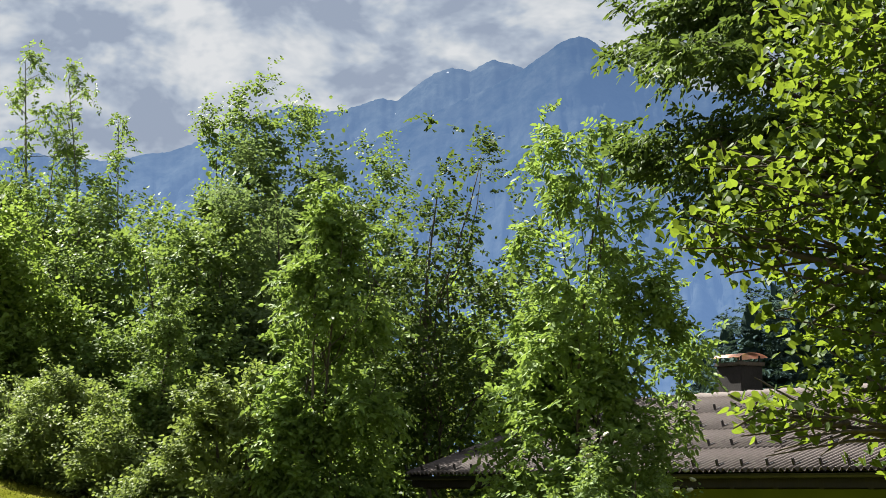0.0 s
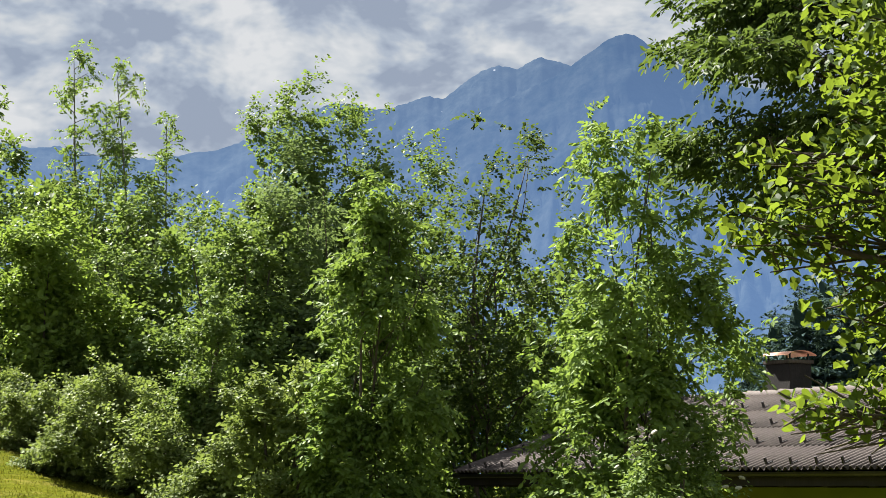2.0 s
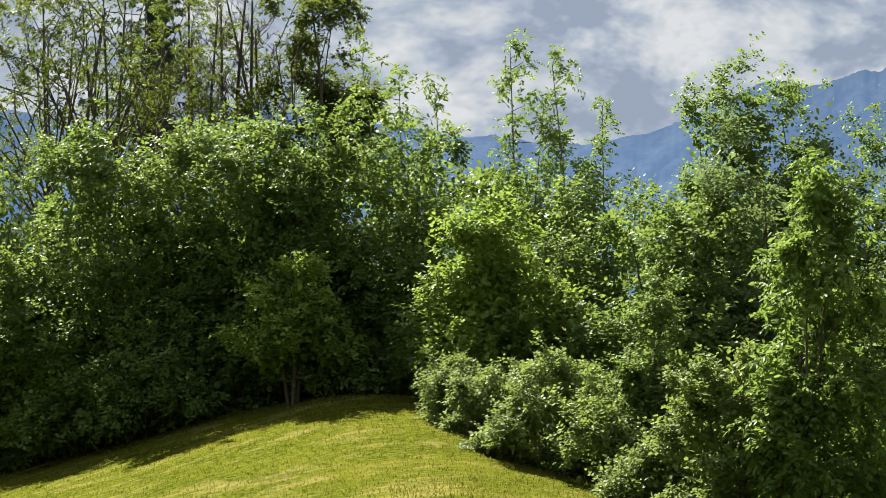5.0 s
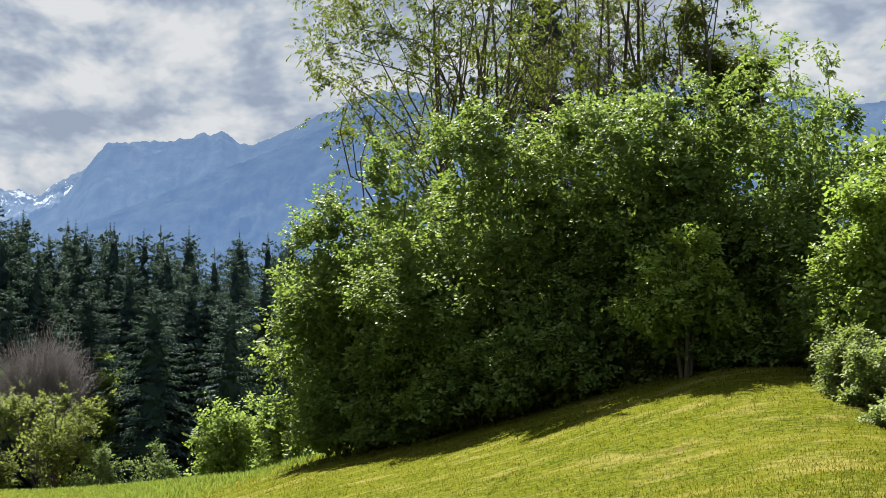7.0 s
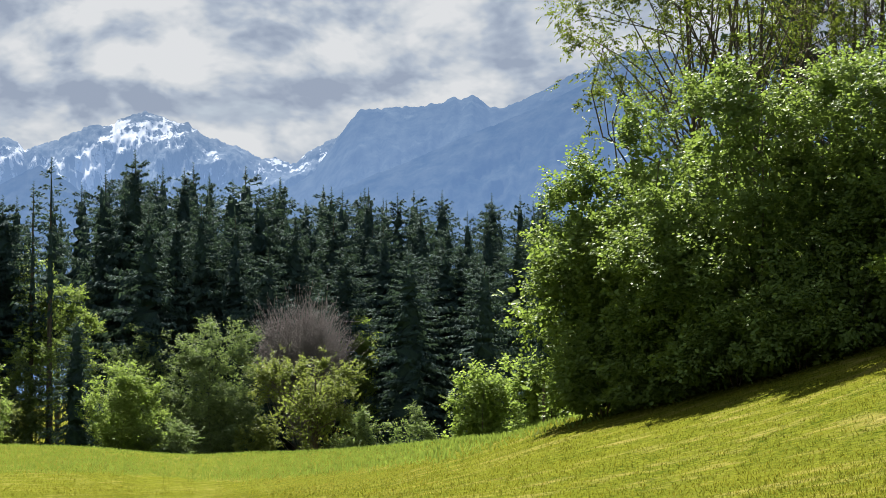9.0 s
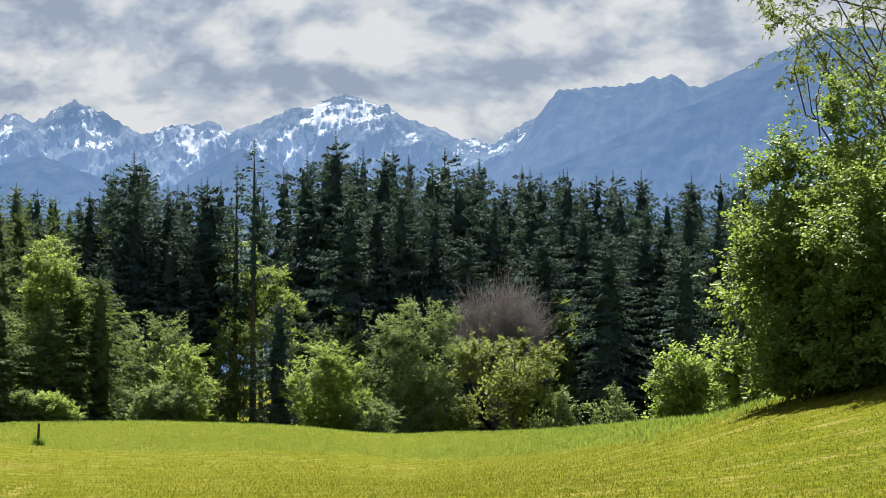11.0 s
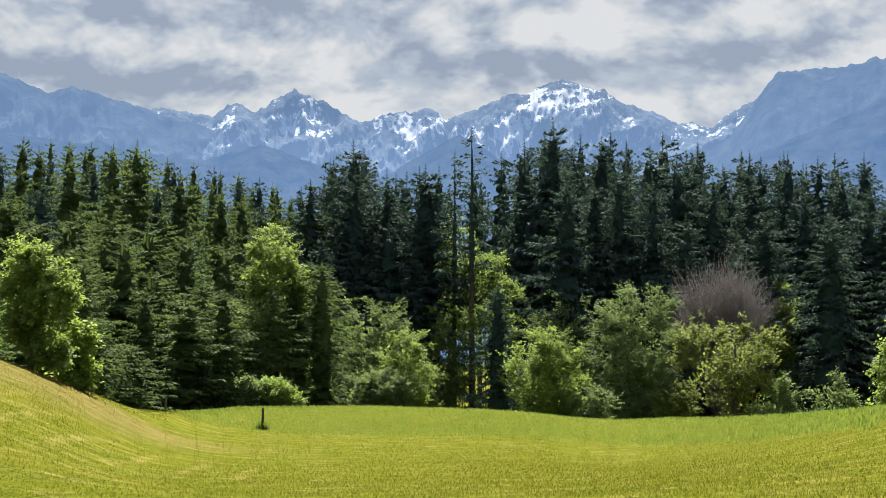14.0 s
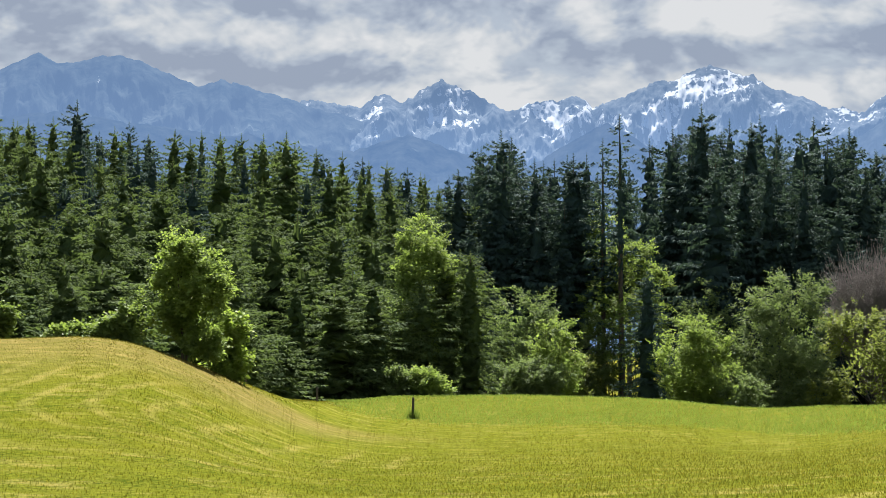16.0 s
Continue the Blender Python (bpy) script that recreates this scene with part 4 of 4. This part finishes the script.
bush("sallow", "grey green sallow in the hedge", "shrub", -27.3, 38, 5.2, 9.5, WILLOW, 233, count=1600, blobs=34, leaf=0.11, per=18, spread=0.16, stems=4, shape="mound", width=0.5)
for i, (az, r, w, el, c) in enumerate(((-27.3, 43, 2.3, 11.5, 760), (-26.3, 43.5, 1.8, 10.7, 480), (-28.4, 43, 1.7, 10.9, 480), (-29.5, 42, 1.9, 10.5, 520), (-30.7, 42, 1.5, 9.9, 380))):
    bush("cherry_tree", "green bird cherry rising from the hedge", "tree", az, r, w, el, HAZEL, 234 + 500 * i, shape="column", count=int(c * 1.3), blobs=40, leaf=0.085, per=16, spread=0.17, low=1.5, stems=2, group="bird cherries in the hedge")
bush("cherry_tree", "open crowned young cherry tree", "tree", -32.7, 38, 4.4, 10.3, DARK_ASH, 236, count=1000, blobs=60, leaf=0.085, per=14, spread=0.13, low=1.5, stems=1, stem_r=0.07, shape="column", limbs=20)
bush("hazel_shrub", "yellow green hazel beside the house", "shrub", -32.6, 44, 6.5, 6.4, HAZEL_Y, 237, count=1900, blobs=44, shape="mound", group="shrubs of the hedge", **HEDGE)
bush("hazel_shrub", "yellow green hazel beside the house", "shrub", -34.8, 43, 4.6, 5.6, HAZEL_Y, 239, count=1200, blobs=34, shape="mound", group="shrubs of the hedge", **HEDGE)
bush("hazel_shrub", "yellow green hazel behind the house", "shrub", -37.0, 46, 6.0, 5.2, HAZEL_Y, 238, count=1100, blobs=30, shape="mound", group="shrubs of the hedge", **HEDGE)
bush("ash_sapling", "feathery young ash with several thin stems", "tree", -29.7, 25, 1.75, 8.5, ASH, 240, count=600, blobs=40, per=4, leaf=0.09, feather=True, spread=0.12, shape="column", stems=4, stem_r=0.035, low=0.3, limbs=20)
bush("ash_sapling", "young ash standing before the house roof", "tree", -37.1, 23, 2.35, 10.1, ASH, 241, count=860, blobs=46, per=4, leaf=0.09, feather=True, spread=0.13, shape="column", stems=3, stem_r=0.04, low=0.3, limbs=20)
vib = bush("viburnum", "guelder rose bush with cream flower heads", "bush", -38.3, 21.5, 2.2, 1.35, HAZEL, 242, count=320, blobs=30, leaf=0.06, per=26, spread=0.13, shape="mound")
rv = np.random.default_rng(77)
flower = bmesh.new()
bmesh.ops.create_icosphere(flower, subdivisions=2, radius=0.038, matrix=Matrix.Diagonal((1, 1, 0.5, 1)))
for k, v in enumerate(flower.verts):
    v.co *= 0.85 + 0.3 * (k * 7 % 5) / 4
flower_mesh = bpy.data.meshes.new("flower_head")
flower.to_mesh(flower_mesh)
flower_mesh.materials.append(PETAL)
tall = height_to(-38.3, 21.5, 1.35)
for k in range(44):
    a, u = rv.uniform(0, 6.28), rv.uniform(0.25, 1.0)
    rad = math.sqrt(1 - (u * 0.93) ** 2)
    ob = child("flower_head", flower_mesh, vib, "cream flower head" if k == 0 else "")
    ob.location = (math.cos(a) * rad * 1.12, math.sin(a) * rad * 0.92, tall * u + 0.06)
    ob.rotation_euler = (rv.normal(0, 0.4), rv.normal(0, 0.4), a)
bush("dogwood", "pale elder bush beside the ash sapling", "bush", -27.0, 25.5, 1.7, 3.2, DOGWOOD, 243, count=520, blobs=30, leaf=0.065, per=26, spread=0.1, shape="mound")


def tufted_stem(label, az, r, el, seed, tufts=16, w=0.42):
    """A thin sapling: one whip with feathers in tufts along it."""
    rng = np.random.default_rng(seed)
    h = height_to(az, r, el)
    root = thing("ash_whip", spot(az, r), label, "sapling", "ash whips over the hedge")
    tubes = Tubes(5)
    top = np.array([rng.normal(0, 0.25), 0, h])
    tubes.limb((0, 0, -0.1), top, 0.045, 0.008, rng, 0.02, 8)
    P = []
    for u in np.linspace(0.45, 1.0, tufts):
        b = top * u
        e = b + np.array([rng.normal(0, w * (1.15 - u) * 1.4 + 0.08), rng.normal(0, w * (1.1 - u) + 0.05), rng.uniform(0.05, 0.35)])
        tubes.limb(b, e, 0.012, 0.005, rng, 0.05, 3)
        P.append(e + rng.normal(0, 0.11, (15, 3)))
    child("stem", tubes.mesh("stem", BARK_GREY), root)
    P = np.concatenate(P)
    p, d = sprays(P, rng.normal(0, 1, (len(P), 3)) + np.array([0, 0, 0.5]), rng, 0.20)
    child("crown", leaves("crown", p, d, 0.088, ASH, rng, 0.46, 0.06, 0.3), root)


for i, (az, r, el, tufts) in enumerate(((-20.9, 42, 12.0, 20), (-22.3, 42, 11.45, 18), (-23.1, 43, 10.2, 12), (-16.7, 46, 11.6, 12), (-17.4, 46, 11.0, 12), (-18.6, 45, 10.9, 12), (-21.2, 42, 10.4, 12))):
    tufted_stem("slender ash whip with tufts of feathery leaves", az, r, el, 260 + i, tufts)

# trees behind the hedge
bush("ash_tree", "sparse ash with arching branches behind the hedge", "tree", -8.2, 53, 9.5, 14.8, ASH_WARM, 280, count=1500, blobs=90, per=4, leaf=0.10, feather=True, spread=0.2, shape="fan", stems=3, stem_r=0.12, low=4.6, limbs=90)
bush("ash_tree", "upright leafy ash behind the hedge", "tree", -14.8, 52, 3.4, 14.6, ASH_WARM, 281, count=640, blobs=30, per=5, leaf=0.10, feather=True, spread=0.16, shape="column", stems=1, stem_r=0.1, low=4.5, limbs=20)
for i, (az, el, s) in enumerate(((-11.3, 14.2, 2), (-12.2, 13.6, 2), (-13.1, 14.4, 2), (-10.6, 13.8, 1), (-13.8, 12.4, 1))):
    bare_tree("bare_ash", "dying ash with bare upright stems", spot(az, 54), 2.6, height_to(az, 54, el), 290 + i, BARK, s + 1, 3, 9, 0.11, "bare ashes behind the hedge", "bare tree", 0.35)

# ---- near trees beside the camera ----


def mature_ash():
    """An ash whose trunk stands aside; two layers of boughs with feathered leaves reach in from it."""
    rng = np.random.default_rng(301)
    at = spot(-51.5, 20.5)
    root = thing("ash_tree", at, "mature ash reaching in with layered feathery foliage", "tree")
    tubes = Tubes(7)
    tubes.limb((0, 0, -0.2), (-0.3, 0.2, 8.5), 0.17, 0.05, rng, 0.02, 10)
    child("trunk", tubes.mesh("trunk", BARK), root)
    P, D = [], []
    for az, el, size, lift in ((-40.1, 13.3, 0.37, 2), (-41.3, 13.8, 0.41, 2), (-42.7, 13.4, 0.41, 2), (-39.4, 12.4, 0.23, 2), (-40.9, 12.4, 0.34, 2), (-42.3, 12.0, 0.30, 2), (-43.0, 13.0, 0.6, 2), (-44.6, 13.6, 0.7, 2), (-46.5, 13, 0.8, 2),
                               (-39.8, 9.3, 0.28, 1), (-40.8, 9.9, 0.37, 1), (-42.0, 9.5, 0.41, 1), (-42.8, 8.6, 0.34, 1), (-43.4, 10.3, 0.41, 1), (-44.6, 9.2, 0.41, 1), (-41.4, 8.2, 0.25, 1), (-44.4, 10.9, 0.5, 1), (-45.6, 9.8, 0.6, 1), (-46.5, 11, 0.8, 1)):
        a, r = radians(az), 20.0 + rng.uniform(-0.8, 0.8)
        c = np.array([-r * math.sin(a), r * math.cos(a), EYE + r * math.tan(radians(el))]) - np.array(at)
        bough = Tubes(5)
        start = np.array([-0.2, 0.1, c[2] - 0.5 - 0.25 * lift])
        bough.limb(start, c, 0.05, 0.01, rng, 0.05, 7)
        for k in range(9):
            bough.limb(start + (c - start) * rng.uniform(0.7, 1), c + ball(rng, 1)[0] * size * np.array([1.2, 1.2, 0.5]), 0.009, 0.003, rng, 0.05, 3)
        child("bough", bough.mesh("bough", BARK), root)
        for k in range(int(34 * size)):
            pad = c + ball(rng, 1)[0] * rng.uniform(0.2, 1.3) * size * np.array([1.4, 1.4, 0.7])
            way = unit(unit(pad - start) + rng.normal(0, 0.35, 3)) * np.array([1, 1, 0.35])
            m = rng.integers(7, 16)
            P.append(pad + way * rng.uniform(-0.3, 0.35, (m, 1)) + rng.normal(0, 0.05, (m, 3)))
            D.append(way + rng.normal(0, 0.45, (m, 3)) - np.array([0, 0, 0.15]))
    p, d = sprays(np.concatenate(P), np.concatenate(D), rng, 0.24)
    child("crown", leaves("crown", p, d, 0.095, DARK_ASH, rng, 0.45, 0.06, 0.2), root)


mature_ash()


def linden():
    """A linden close by: its trunk stands aside, its low boughs reach in; the nearest leaves are pieces of their own."""
    rng = np.random.default_rng(310)
    at = spot(-55, 9.6)
    root = thing("linden_tree", at, "linden tree with large heart shaped sunlit leaves", "tree")
    tubes = Tubes(7)
    tubes.limb((0, 0, -0.2), (0.1, 0, 6.5), 0.2, 0.06, rng, 0.02, 10)
    base = np.array(at)

    def towards(az, r, el):
        a = radians(az)
        return np.array([-r * math.sin(a), r * math.cos(a), EYE + r * math.tan(radians(el))]) - base

    centres, sizes = [], []
    for az, r, el, size in ((-46.6, 8.9, 9.6, 0.42), (-46.4, 9.0, 7.0, 0.55), (-47.6, 9.2, 4.0, 0.5), (-48.0, 9.2, 1.4, 0.45), (-44.2, 8.8, 8.2, 0.42), (-44.6, 8.9, 9.8, 0.24), (-42.6, 8.8, 6.8, 0.30),
                            (-41.2, 8.7, 7.2, 0.22), (-44.8, 9.0, 5.0, 0.3), (-43.6, 8.6, 2.0, 0.22), (-42.8, 8.5, 2.1, 0.16), (-45.4, 8.8, 2.6, 0.22), (-41.6, 8.8, 9.3, 0.13), (-49.0, 9.0, 12, 0.8), (-47.8, 9.0, 8, 0.7), (-49.5, 9, 4, 0.8), (-46.2, 8.9, 11.6, 0.5), (-45.6, 8.9, 13.2, 0.4)):
        c = towards(az, r, el)
        centres.append(c)
        sizes.append(size)
        u = min(0.92, max(0.12, (c[2] - 0.3) / 6.5))
        start = np.array([0.1 * u, 0, 6.5 * u])
        tubes.limb(start, c, 0.045, 0.008, rng, 0.06, 7)
        for k in range(7):
            tubes.limb(start + (c - start) * rng.uniform(0.6, 1), c + ball(rng, 1)[0] * size, 0.01, 0.003, rng, 0.05, 3)
    child("trunk", tubes.mesh("trunk", BARK), root)
    # one heart shaped leaf, drawn as a folded fan of eight faces
    outline = np.array(((0.0, 0.04), (0.26, -0.10), (0.46, 0.10), (0.47, 0.40), (0.27, 0.72), (0.0, 1.05), (-0.27, 0.72), (-0.47, 0.40), (-0.46, 0.10), (-0.26, -0.10)))
    pts = np.concatenate([[[0, 0.35, -0.05]], np.stack([outline[:, 0], outline[:, 1], np.abs(outline[:, 0]) * 0.22 - 0.12 * outline[:, 1] ** 2], 1)])
    fans = np.array([(0, 1 + k, 1 + (k + 1) % 10) for k in range(10)])
    n = 9000
    k = rng.choice(len(centres), n, p=np.array(sizes) ** 2 / np.sum(np.array(sizes) ** 2))
    c, sz = np.array(centres)[k], np.array(sizes)[k]
    p = c + ball(rng, n) * (sz * rng.uniform(0.15, 1.05, n) ** 0.6)[:, None] * np.array([1.25, 1.25, 0.62])
    y = unit(rng.normal(0, 0.7, (n, 3)) * np.array([1, 1, 0.5]) - np.array([0, 0, 0.3]))
    nor = unit(rng.normal(0, 0.5, (n, 3)) + np.array([0, 0, 0.9]))
    x = unit(np.cross(y, nor))
    z = np.cross(x, y)
    s = rng.uniform(0.030, 0.060, n)
    v = p[:, None] + (x[:, None] * pts[None, :, :1] + y[:, None] * pts[None, :, 1:2] + z[:, None] * pts[None, :, 2:]) * s[:, None, None]
    near = np.argsort(np.linalg.norm(p + base - np.array([0, 0, EYE]), axis=1))[:280]
    rest = np.setdiff1d(np.arange(n), near)
    f = (np.arange(len(rest))[:, None, None] * 11 + fans[None]).reshape(-1, 3)
    crown = child("crown", mesh_of("crown", v[rest].reshape(-1, 3), f, LINDEN), root, kind="stuff")
    one = mesh_of("leaf", pts, fans, LINDEN)
    for i in near:
        m = Matrix(((*x[i],), (*y[i],), (*z[i],))).transposed().to_4x4()
        ob = child("leaf", one, root)
        ob.matrix_basis = Matrix.Translation(p[i]) @ m @ Matrix.Scale(float(s[i]), 4)


linden()


# ---- house ----
def box(bm, x0, x1, y0, y1, z0, z1, bevel=0.0):
    r = bmesh.ops.create_cube(bm, size=1, matrix=Matrix.Translation(((x0 + x1) / 2, (y0 + y1) / 2, (z0 + z1) / 2)) @ Matrix.Diagonal((x1 - x0, y1 - y0, z1 - z0, 1)))
    if bevel:
        edges = {e for v in r["verts"] for e in v.link_edges}
        bmesh.ops.bevel(bm, geom=list(edges), offset=bevel, segments=2, affect="EDGES")


def part(name, bm, mat, parent, label=""):
    me = bpy.data.meshes.new(name)
    bm.to_mesh(me)
    bm.free()
    me.materials.append(mat)
    return child(name, me, parent, label)


def boxes(name, mat, parent, label="", *dims, bevel=0.0):
    bm = bmesh.new()
    for d in dims:
        box(bm, *d, bevel=bevel)
    return part(name, bm, mat, parent, label)


def house():
    length, run, rise = 16.0, 3.8, 1.27
    corner = (18.5, 29.7, EYE + 0.2)
    root = thing("house", (corner[0], corner[1], corner[2]), "low house with a corrugated brown roof and yellow green walls", "house")
    root.rotation_euler = (0, 0, radians(-90))
    slope = math.hypot(run, rise)
    tilt = math.atan2(rise, run)
    depth = -(corner[2] - float(land(-38, 32))) - 0.4
    boxes("wall", PLASTER, root, "", (0.9, length - 0.9, 0.9, run * 2 - 0.9, depth, -0.02))
    boxes("fascia", DARK_WOOD, root, "dark stained fascia board", (0.02, length - 0.02, 0.02, 0.06, -0.24, -0.05))
    boxes("soffit", DARK_WOOD, root, "dark boarded soffit", (0.05, length - 0.05, 0.06, run * 2 - 0.06, -0.22, -0.18))
    for i in range(18):
        boxes("rafter", DARK_WOOD, root, "", (0.3 + i * 0.9, 0.4 + i * 0.9, 0.07, 0.95, -0.265, -0.225))
    bm = bmesh.new()
    prev = None
    for x in (0.0, length):
        ring = [bm.verts.new((x, -0.06 + 0.07 * math.cos(a), -0.05 + 0.07 * math.sin(a))) for a in np.linspace(math.pi, 2 * math.pi, 8)]
        ring += [bm.verts.new((x, -0.06 + 0.062 * math.cos(a), -0.05 + 0.062 * math.sin(a))) for a in np.linspace(2 * math.pi, math.pi, 8)]
        if prev:
            for i in range(16):
                bm.faces.new((prev[i], prev[(i + 1) % 16], ring[(i + 1) % 16], ring[i]))
        prev = ring
    part("gutter", bm, IRON, root, "dark metal half round gutter")
    roof = new("roof")
    roof.parent = root
    tagged(roof, "corrugated fibre cement roof, brown and weathered")
    roof.matrix_basis = Matrix.Rotation(tilt, 4, "X")
    # one corrugated sheet: seven waves, with a visible thickness at its lower edge
    wave, rows = 0.13, 4
    wide, tall = wave * 7, slope / rows
    xs = np.linspace(0, wide, 57)
    zs = 0.027 * np.sin(xs / wave * 2 * np.pi)
    v, f = [], []
    for y, lift in ((-0.10, 0.007), (tall, 0.0)):
        for top in (0.0, -0.012):
            v += [(x, y, z + lift + top) for x, z in zip(xs, zs)]
    m = len(xs)
    for i in range(m - 1):
        f += [(i, i + 1, 2 * m + i + 1, 2 * m + i), (m + i + 1, m + i, 3 * m + i, 3 * m + i + 1), (m + i, m + i + 1, i + 1, i), (2 * m + i, 2 * m + i + 1, 3 * m + i + 1, 3 * m + i)]
    sheet = mesh_of("sheet", v, f, SHEET, True)
    for r in range(rows):
        for c in range(int(length / wide)):
            ob = child("sheet", sheet, roof)
            ob.location = (c * wide, r * tall, 0.03 + rs.uniform(-0.003, 0.003))
    bm = bmesh.new()
    for i in range(2):
        a = [bm.verts.new(p) for p in ((0, run, rise + 0.02 - 0.03 * i), (length, run, rise + 0.02 - 0.03 * i), (length, run * 2, -0.03 * i), (0, run * 2, -0.03 * i))]
        bm.faces.new(a if i == 0 else a[::-1])
    part("rear_roof", bm, SHEET, root)
    for x in (0.9, length - 0.92):
        bm = bmesh.new()
        bm.faces.new([bm.verts.new(p) for p in ((x, 0.9, -0.02), (x, run * 2 - 0.9, -0.02), (x, run, rise - 0.25))])
        part("gable", bm, DARK_WOOD, root)
    # ridge caps, half round and overlapping
    for i in range(int(length / 0.42)):
        t = Tubes(8)
        t.add([(i * 0.42 - 0.03, run, rise + 0.0), (i * 0.42 + 0.42, run, rise - 0.012)], [0.105, 0.09])
        child("ridge_cap", t.mesh("ridge_cap", SHEET), root)
    hook = bmesh.new()
    box(hook, -0.012, 0.012, -0.02, 0.10, 0.0, 0.012)
    box(hook, -0.014, 0.014, -0.03, 0.0, 0.0, 0.10)
    hm = bpy.data.meshes.new("snow_guard")
    hook.to_mesh(hm)
    hook.free()
    hm.materials.append(IRON)
    for r in range(4):
        for c in range(int(length / (wave * 4))):
            ob = child("snow_guard", hm, roof)
            ob.location = (c * wave * 4 + wave * (0.25 + 2 * (r % 2)), r * tall - 0.06, 0.085)
    # verge boards at both ends
    for x in (-0.03, length):
        bm = bmesh.new()
        box(bm, x, x + 0.03, 0.0, slope, -0.16, 0.03)
        part("verge_board", bm, DARK_WOOD, roof)
    chimney = new("chimney")
    chimney.parent = root
    chimney.scale = (0.86, 0.80, 1.25)
    chimney.location = (4.1, run + 0.25, rise)
    tagged(chimney, "dark clad chimney with a bent copper cover")
    boxes("shaft", SLATE, chimney, "", (-0.36, 0.36, -0.3, 0.3, -0.6, 0.42), bevel=0.01)
    boxes("flashing", IRON, chimney, "", (-0.42, 0.42, -0.36, 0.36, -0.22, -0.05), bevel=0.02)
    boxes("crown_slab", POST, chimney, "", (-0.40, 0.40, -0.34, 0.34, 0.42, 0.47), bevel=0.01)
    for x in (-0.33, 0.30):
        for y in (-0.27, 0.24):
            boxes("cover_leg", IRON, chimney, "", (x, x + 0.03, y, y + 0.03, 0.47, 0.56))
    v, f = [], []
    arc = np.linspace(math.radians(150), math.radians(30), 13)
    for x in (-0.42, 0.42):
        for rad in (0.46, 0.452):
            v += [(x, rad * math.cos(a), 0.47 + rad * math.sin(a) * 0.27) for a in arc]
    for i in range(12):
        f += [(i, i + 1, 26 + i + 1, 26 + i), (13 + i + 1, 13 + i, 39 + i, 39 + i + 1), (i + 1, i, 13 + i, 13 + i + 1), (26 + i, 26 + i + 1, 39 + i + 1, 39 + i)]
    child("cover", mesh_of("cover", v, f, COPPER, True), chimney, "bent copper sheet cover")


house()


# ---- posts ----
def fence_post(az, r, h, rad, label):
    root = thing("fence_post", spot(az, r), label, "post")
    t = Tubes(8)
    t.add([(0, 0, -0.4), (0, 0, h * 0.5), (0.01, 0, h - 0.03), (0.01, 0, h), (0.01, 0, h + 0.001)], [rad, rad * 0.97, rad * 0.95, rad * 0.8, 0.001])
    child("shaft", t.mesh("shaft", POST), root)


fence_post(17.28, 107, 1.15, 0.07, "dark weathered fence post with tall grass round its foot")
fence_post(20.05, 110, 0.75, 0.06, "short grey fence post at the field edge")
fence_post(22.1, 87, 0.45, 0.05, "short grey fence post at the field edge")


# ---- grass ----
def grass(name, label, n, mat, seed, az0, az1, r0, r1, h, width, keep=None, power=1.0):
    """Many single blades, thinning out with distance."""
    rng = np.random.default_rng(seed)
    u = rng.uniform(0, 1, n) ** power
    az = rng.uniform(az0, az1, n)
    r = r0 + (r1 - r0) * u
    if keep is not None:
        k = keep(az, r, rng)
        az, r = az[k], r[k]
    n = len(az)
    p = np.stack([-r * np.sin(np.radians(az)), r * np.cos(np.radians(az)), land(az, r) - 0.02], 1)
    a = rng.uniform(0, 2 * np.pi, n)
    hh = h * rng.uniform(0.5, 1.3, n)
    side = np.stack([np.cos(a), np.sin(a), 0 * a], 1) * (width * rng.uniform(0.6, 1.3, n))[:, None]
    tip = p + np.stack([rng.normal(0, 0.35, n) * hh, rng.normal(0, 0.35, n) * hh, hh], 1)
    v = np.stack([p - side / 2, p + side / 2, tip], 1).reshape(-1, 3)
    f = np.arange(n * 3).reshape(-1, 3)
    return tagged(new(name, mesh_of(name, v, f, mat)), label, "grass", kind="stuff")


grass("meadow_grass", "short yellow green mown grass blades", 290000, GRASS, 400, -27, 30, 20, 75, 0.055, 0.024, power=1.25)
grass("far_meadow_grass", "short mown grass towards the crest", 90000, GRASS, 401, -2, 30, 75, 150, 0.06, 0.05)
tall = lambda az, r, rng: r > np.interp(az, (-8, 0, 5, 8, 12, 17, 19.5, 20.5), (40, 52, 88, 110, 106, 104, 108, 140)) + rng.normal(0, 3.0, len(az))
grass("tall_grass", "taller fresh green unmown grass along the crest", 130000, GRASS_TALL, 402, -5, 20.3, 44, 168, 0.15, 0.05, tall, 0.9)


def grass_tuft(az, r, n, h, width, seed):
    """Long blades left standing round a post."""
    rng = np.random.default_rng(seed)
    root = thing("grass_tuft", spot(az, r), "long uncut grass tuft round the fence post", "grass")
    p = np.concatenate([rng.normal(0, width, (n, 2)), np.zeros((n, 1))], 1)
    a = rng.uniform(0, 2 * np.pi, n)
    side = np.stack([np.cos(a), np.sin(a), 0 * a], 1) * 0.02
    tip = p + np.concatenate([rng.normal(0, 0.12, (n, 2)), rng.uniform(0.4, 1.0, (n, 1)) * h], 1)
    child("blades", mesh_of("blades", np.stack([p - side, p + side, tip], 1).reshape(-1, 3), np.arange(n * 3).reshape(-1, 3), GRASS_TALL), root, kind="stuff")


grass_tuft(17.28, 106.9, 260, 0.65, 0.16, 410)
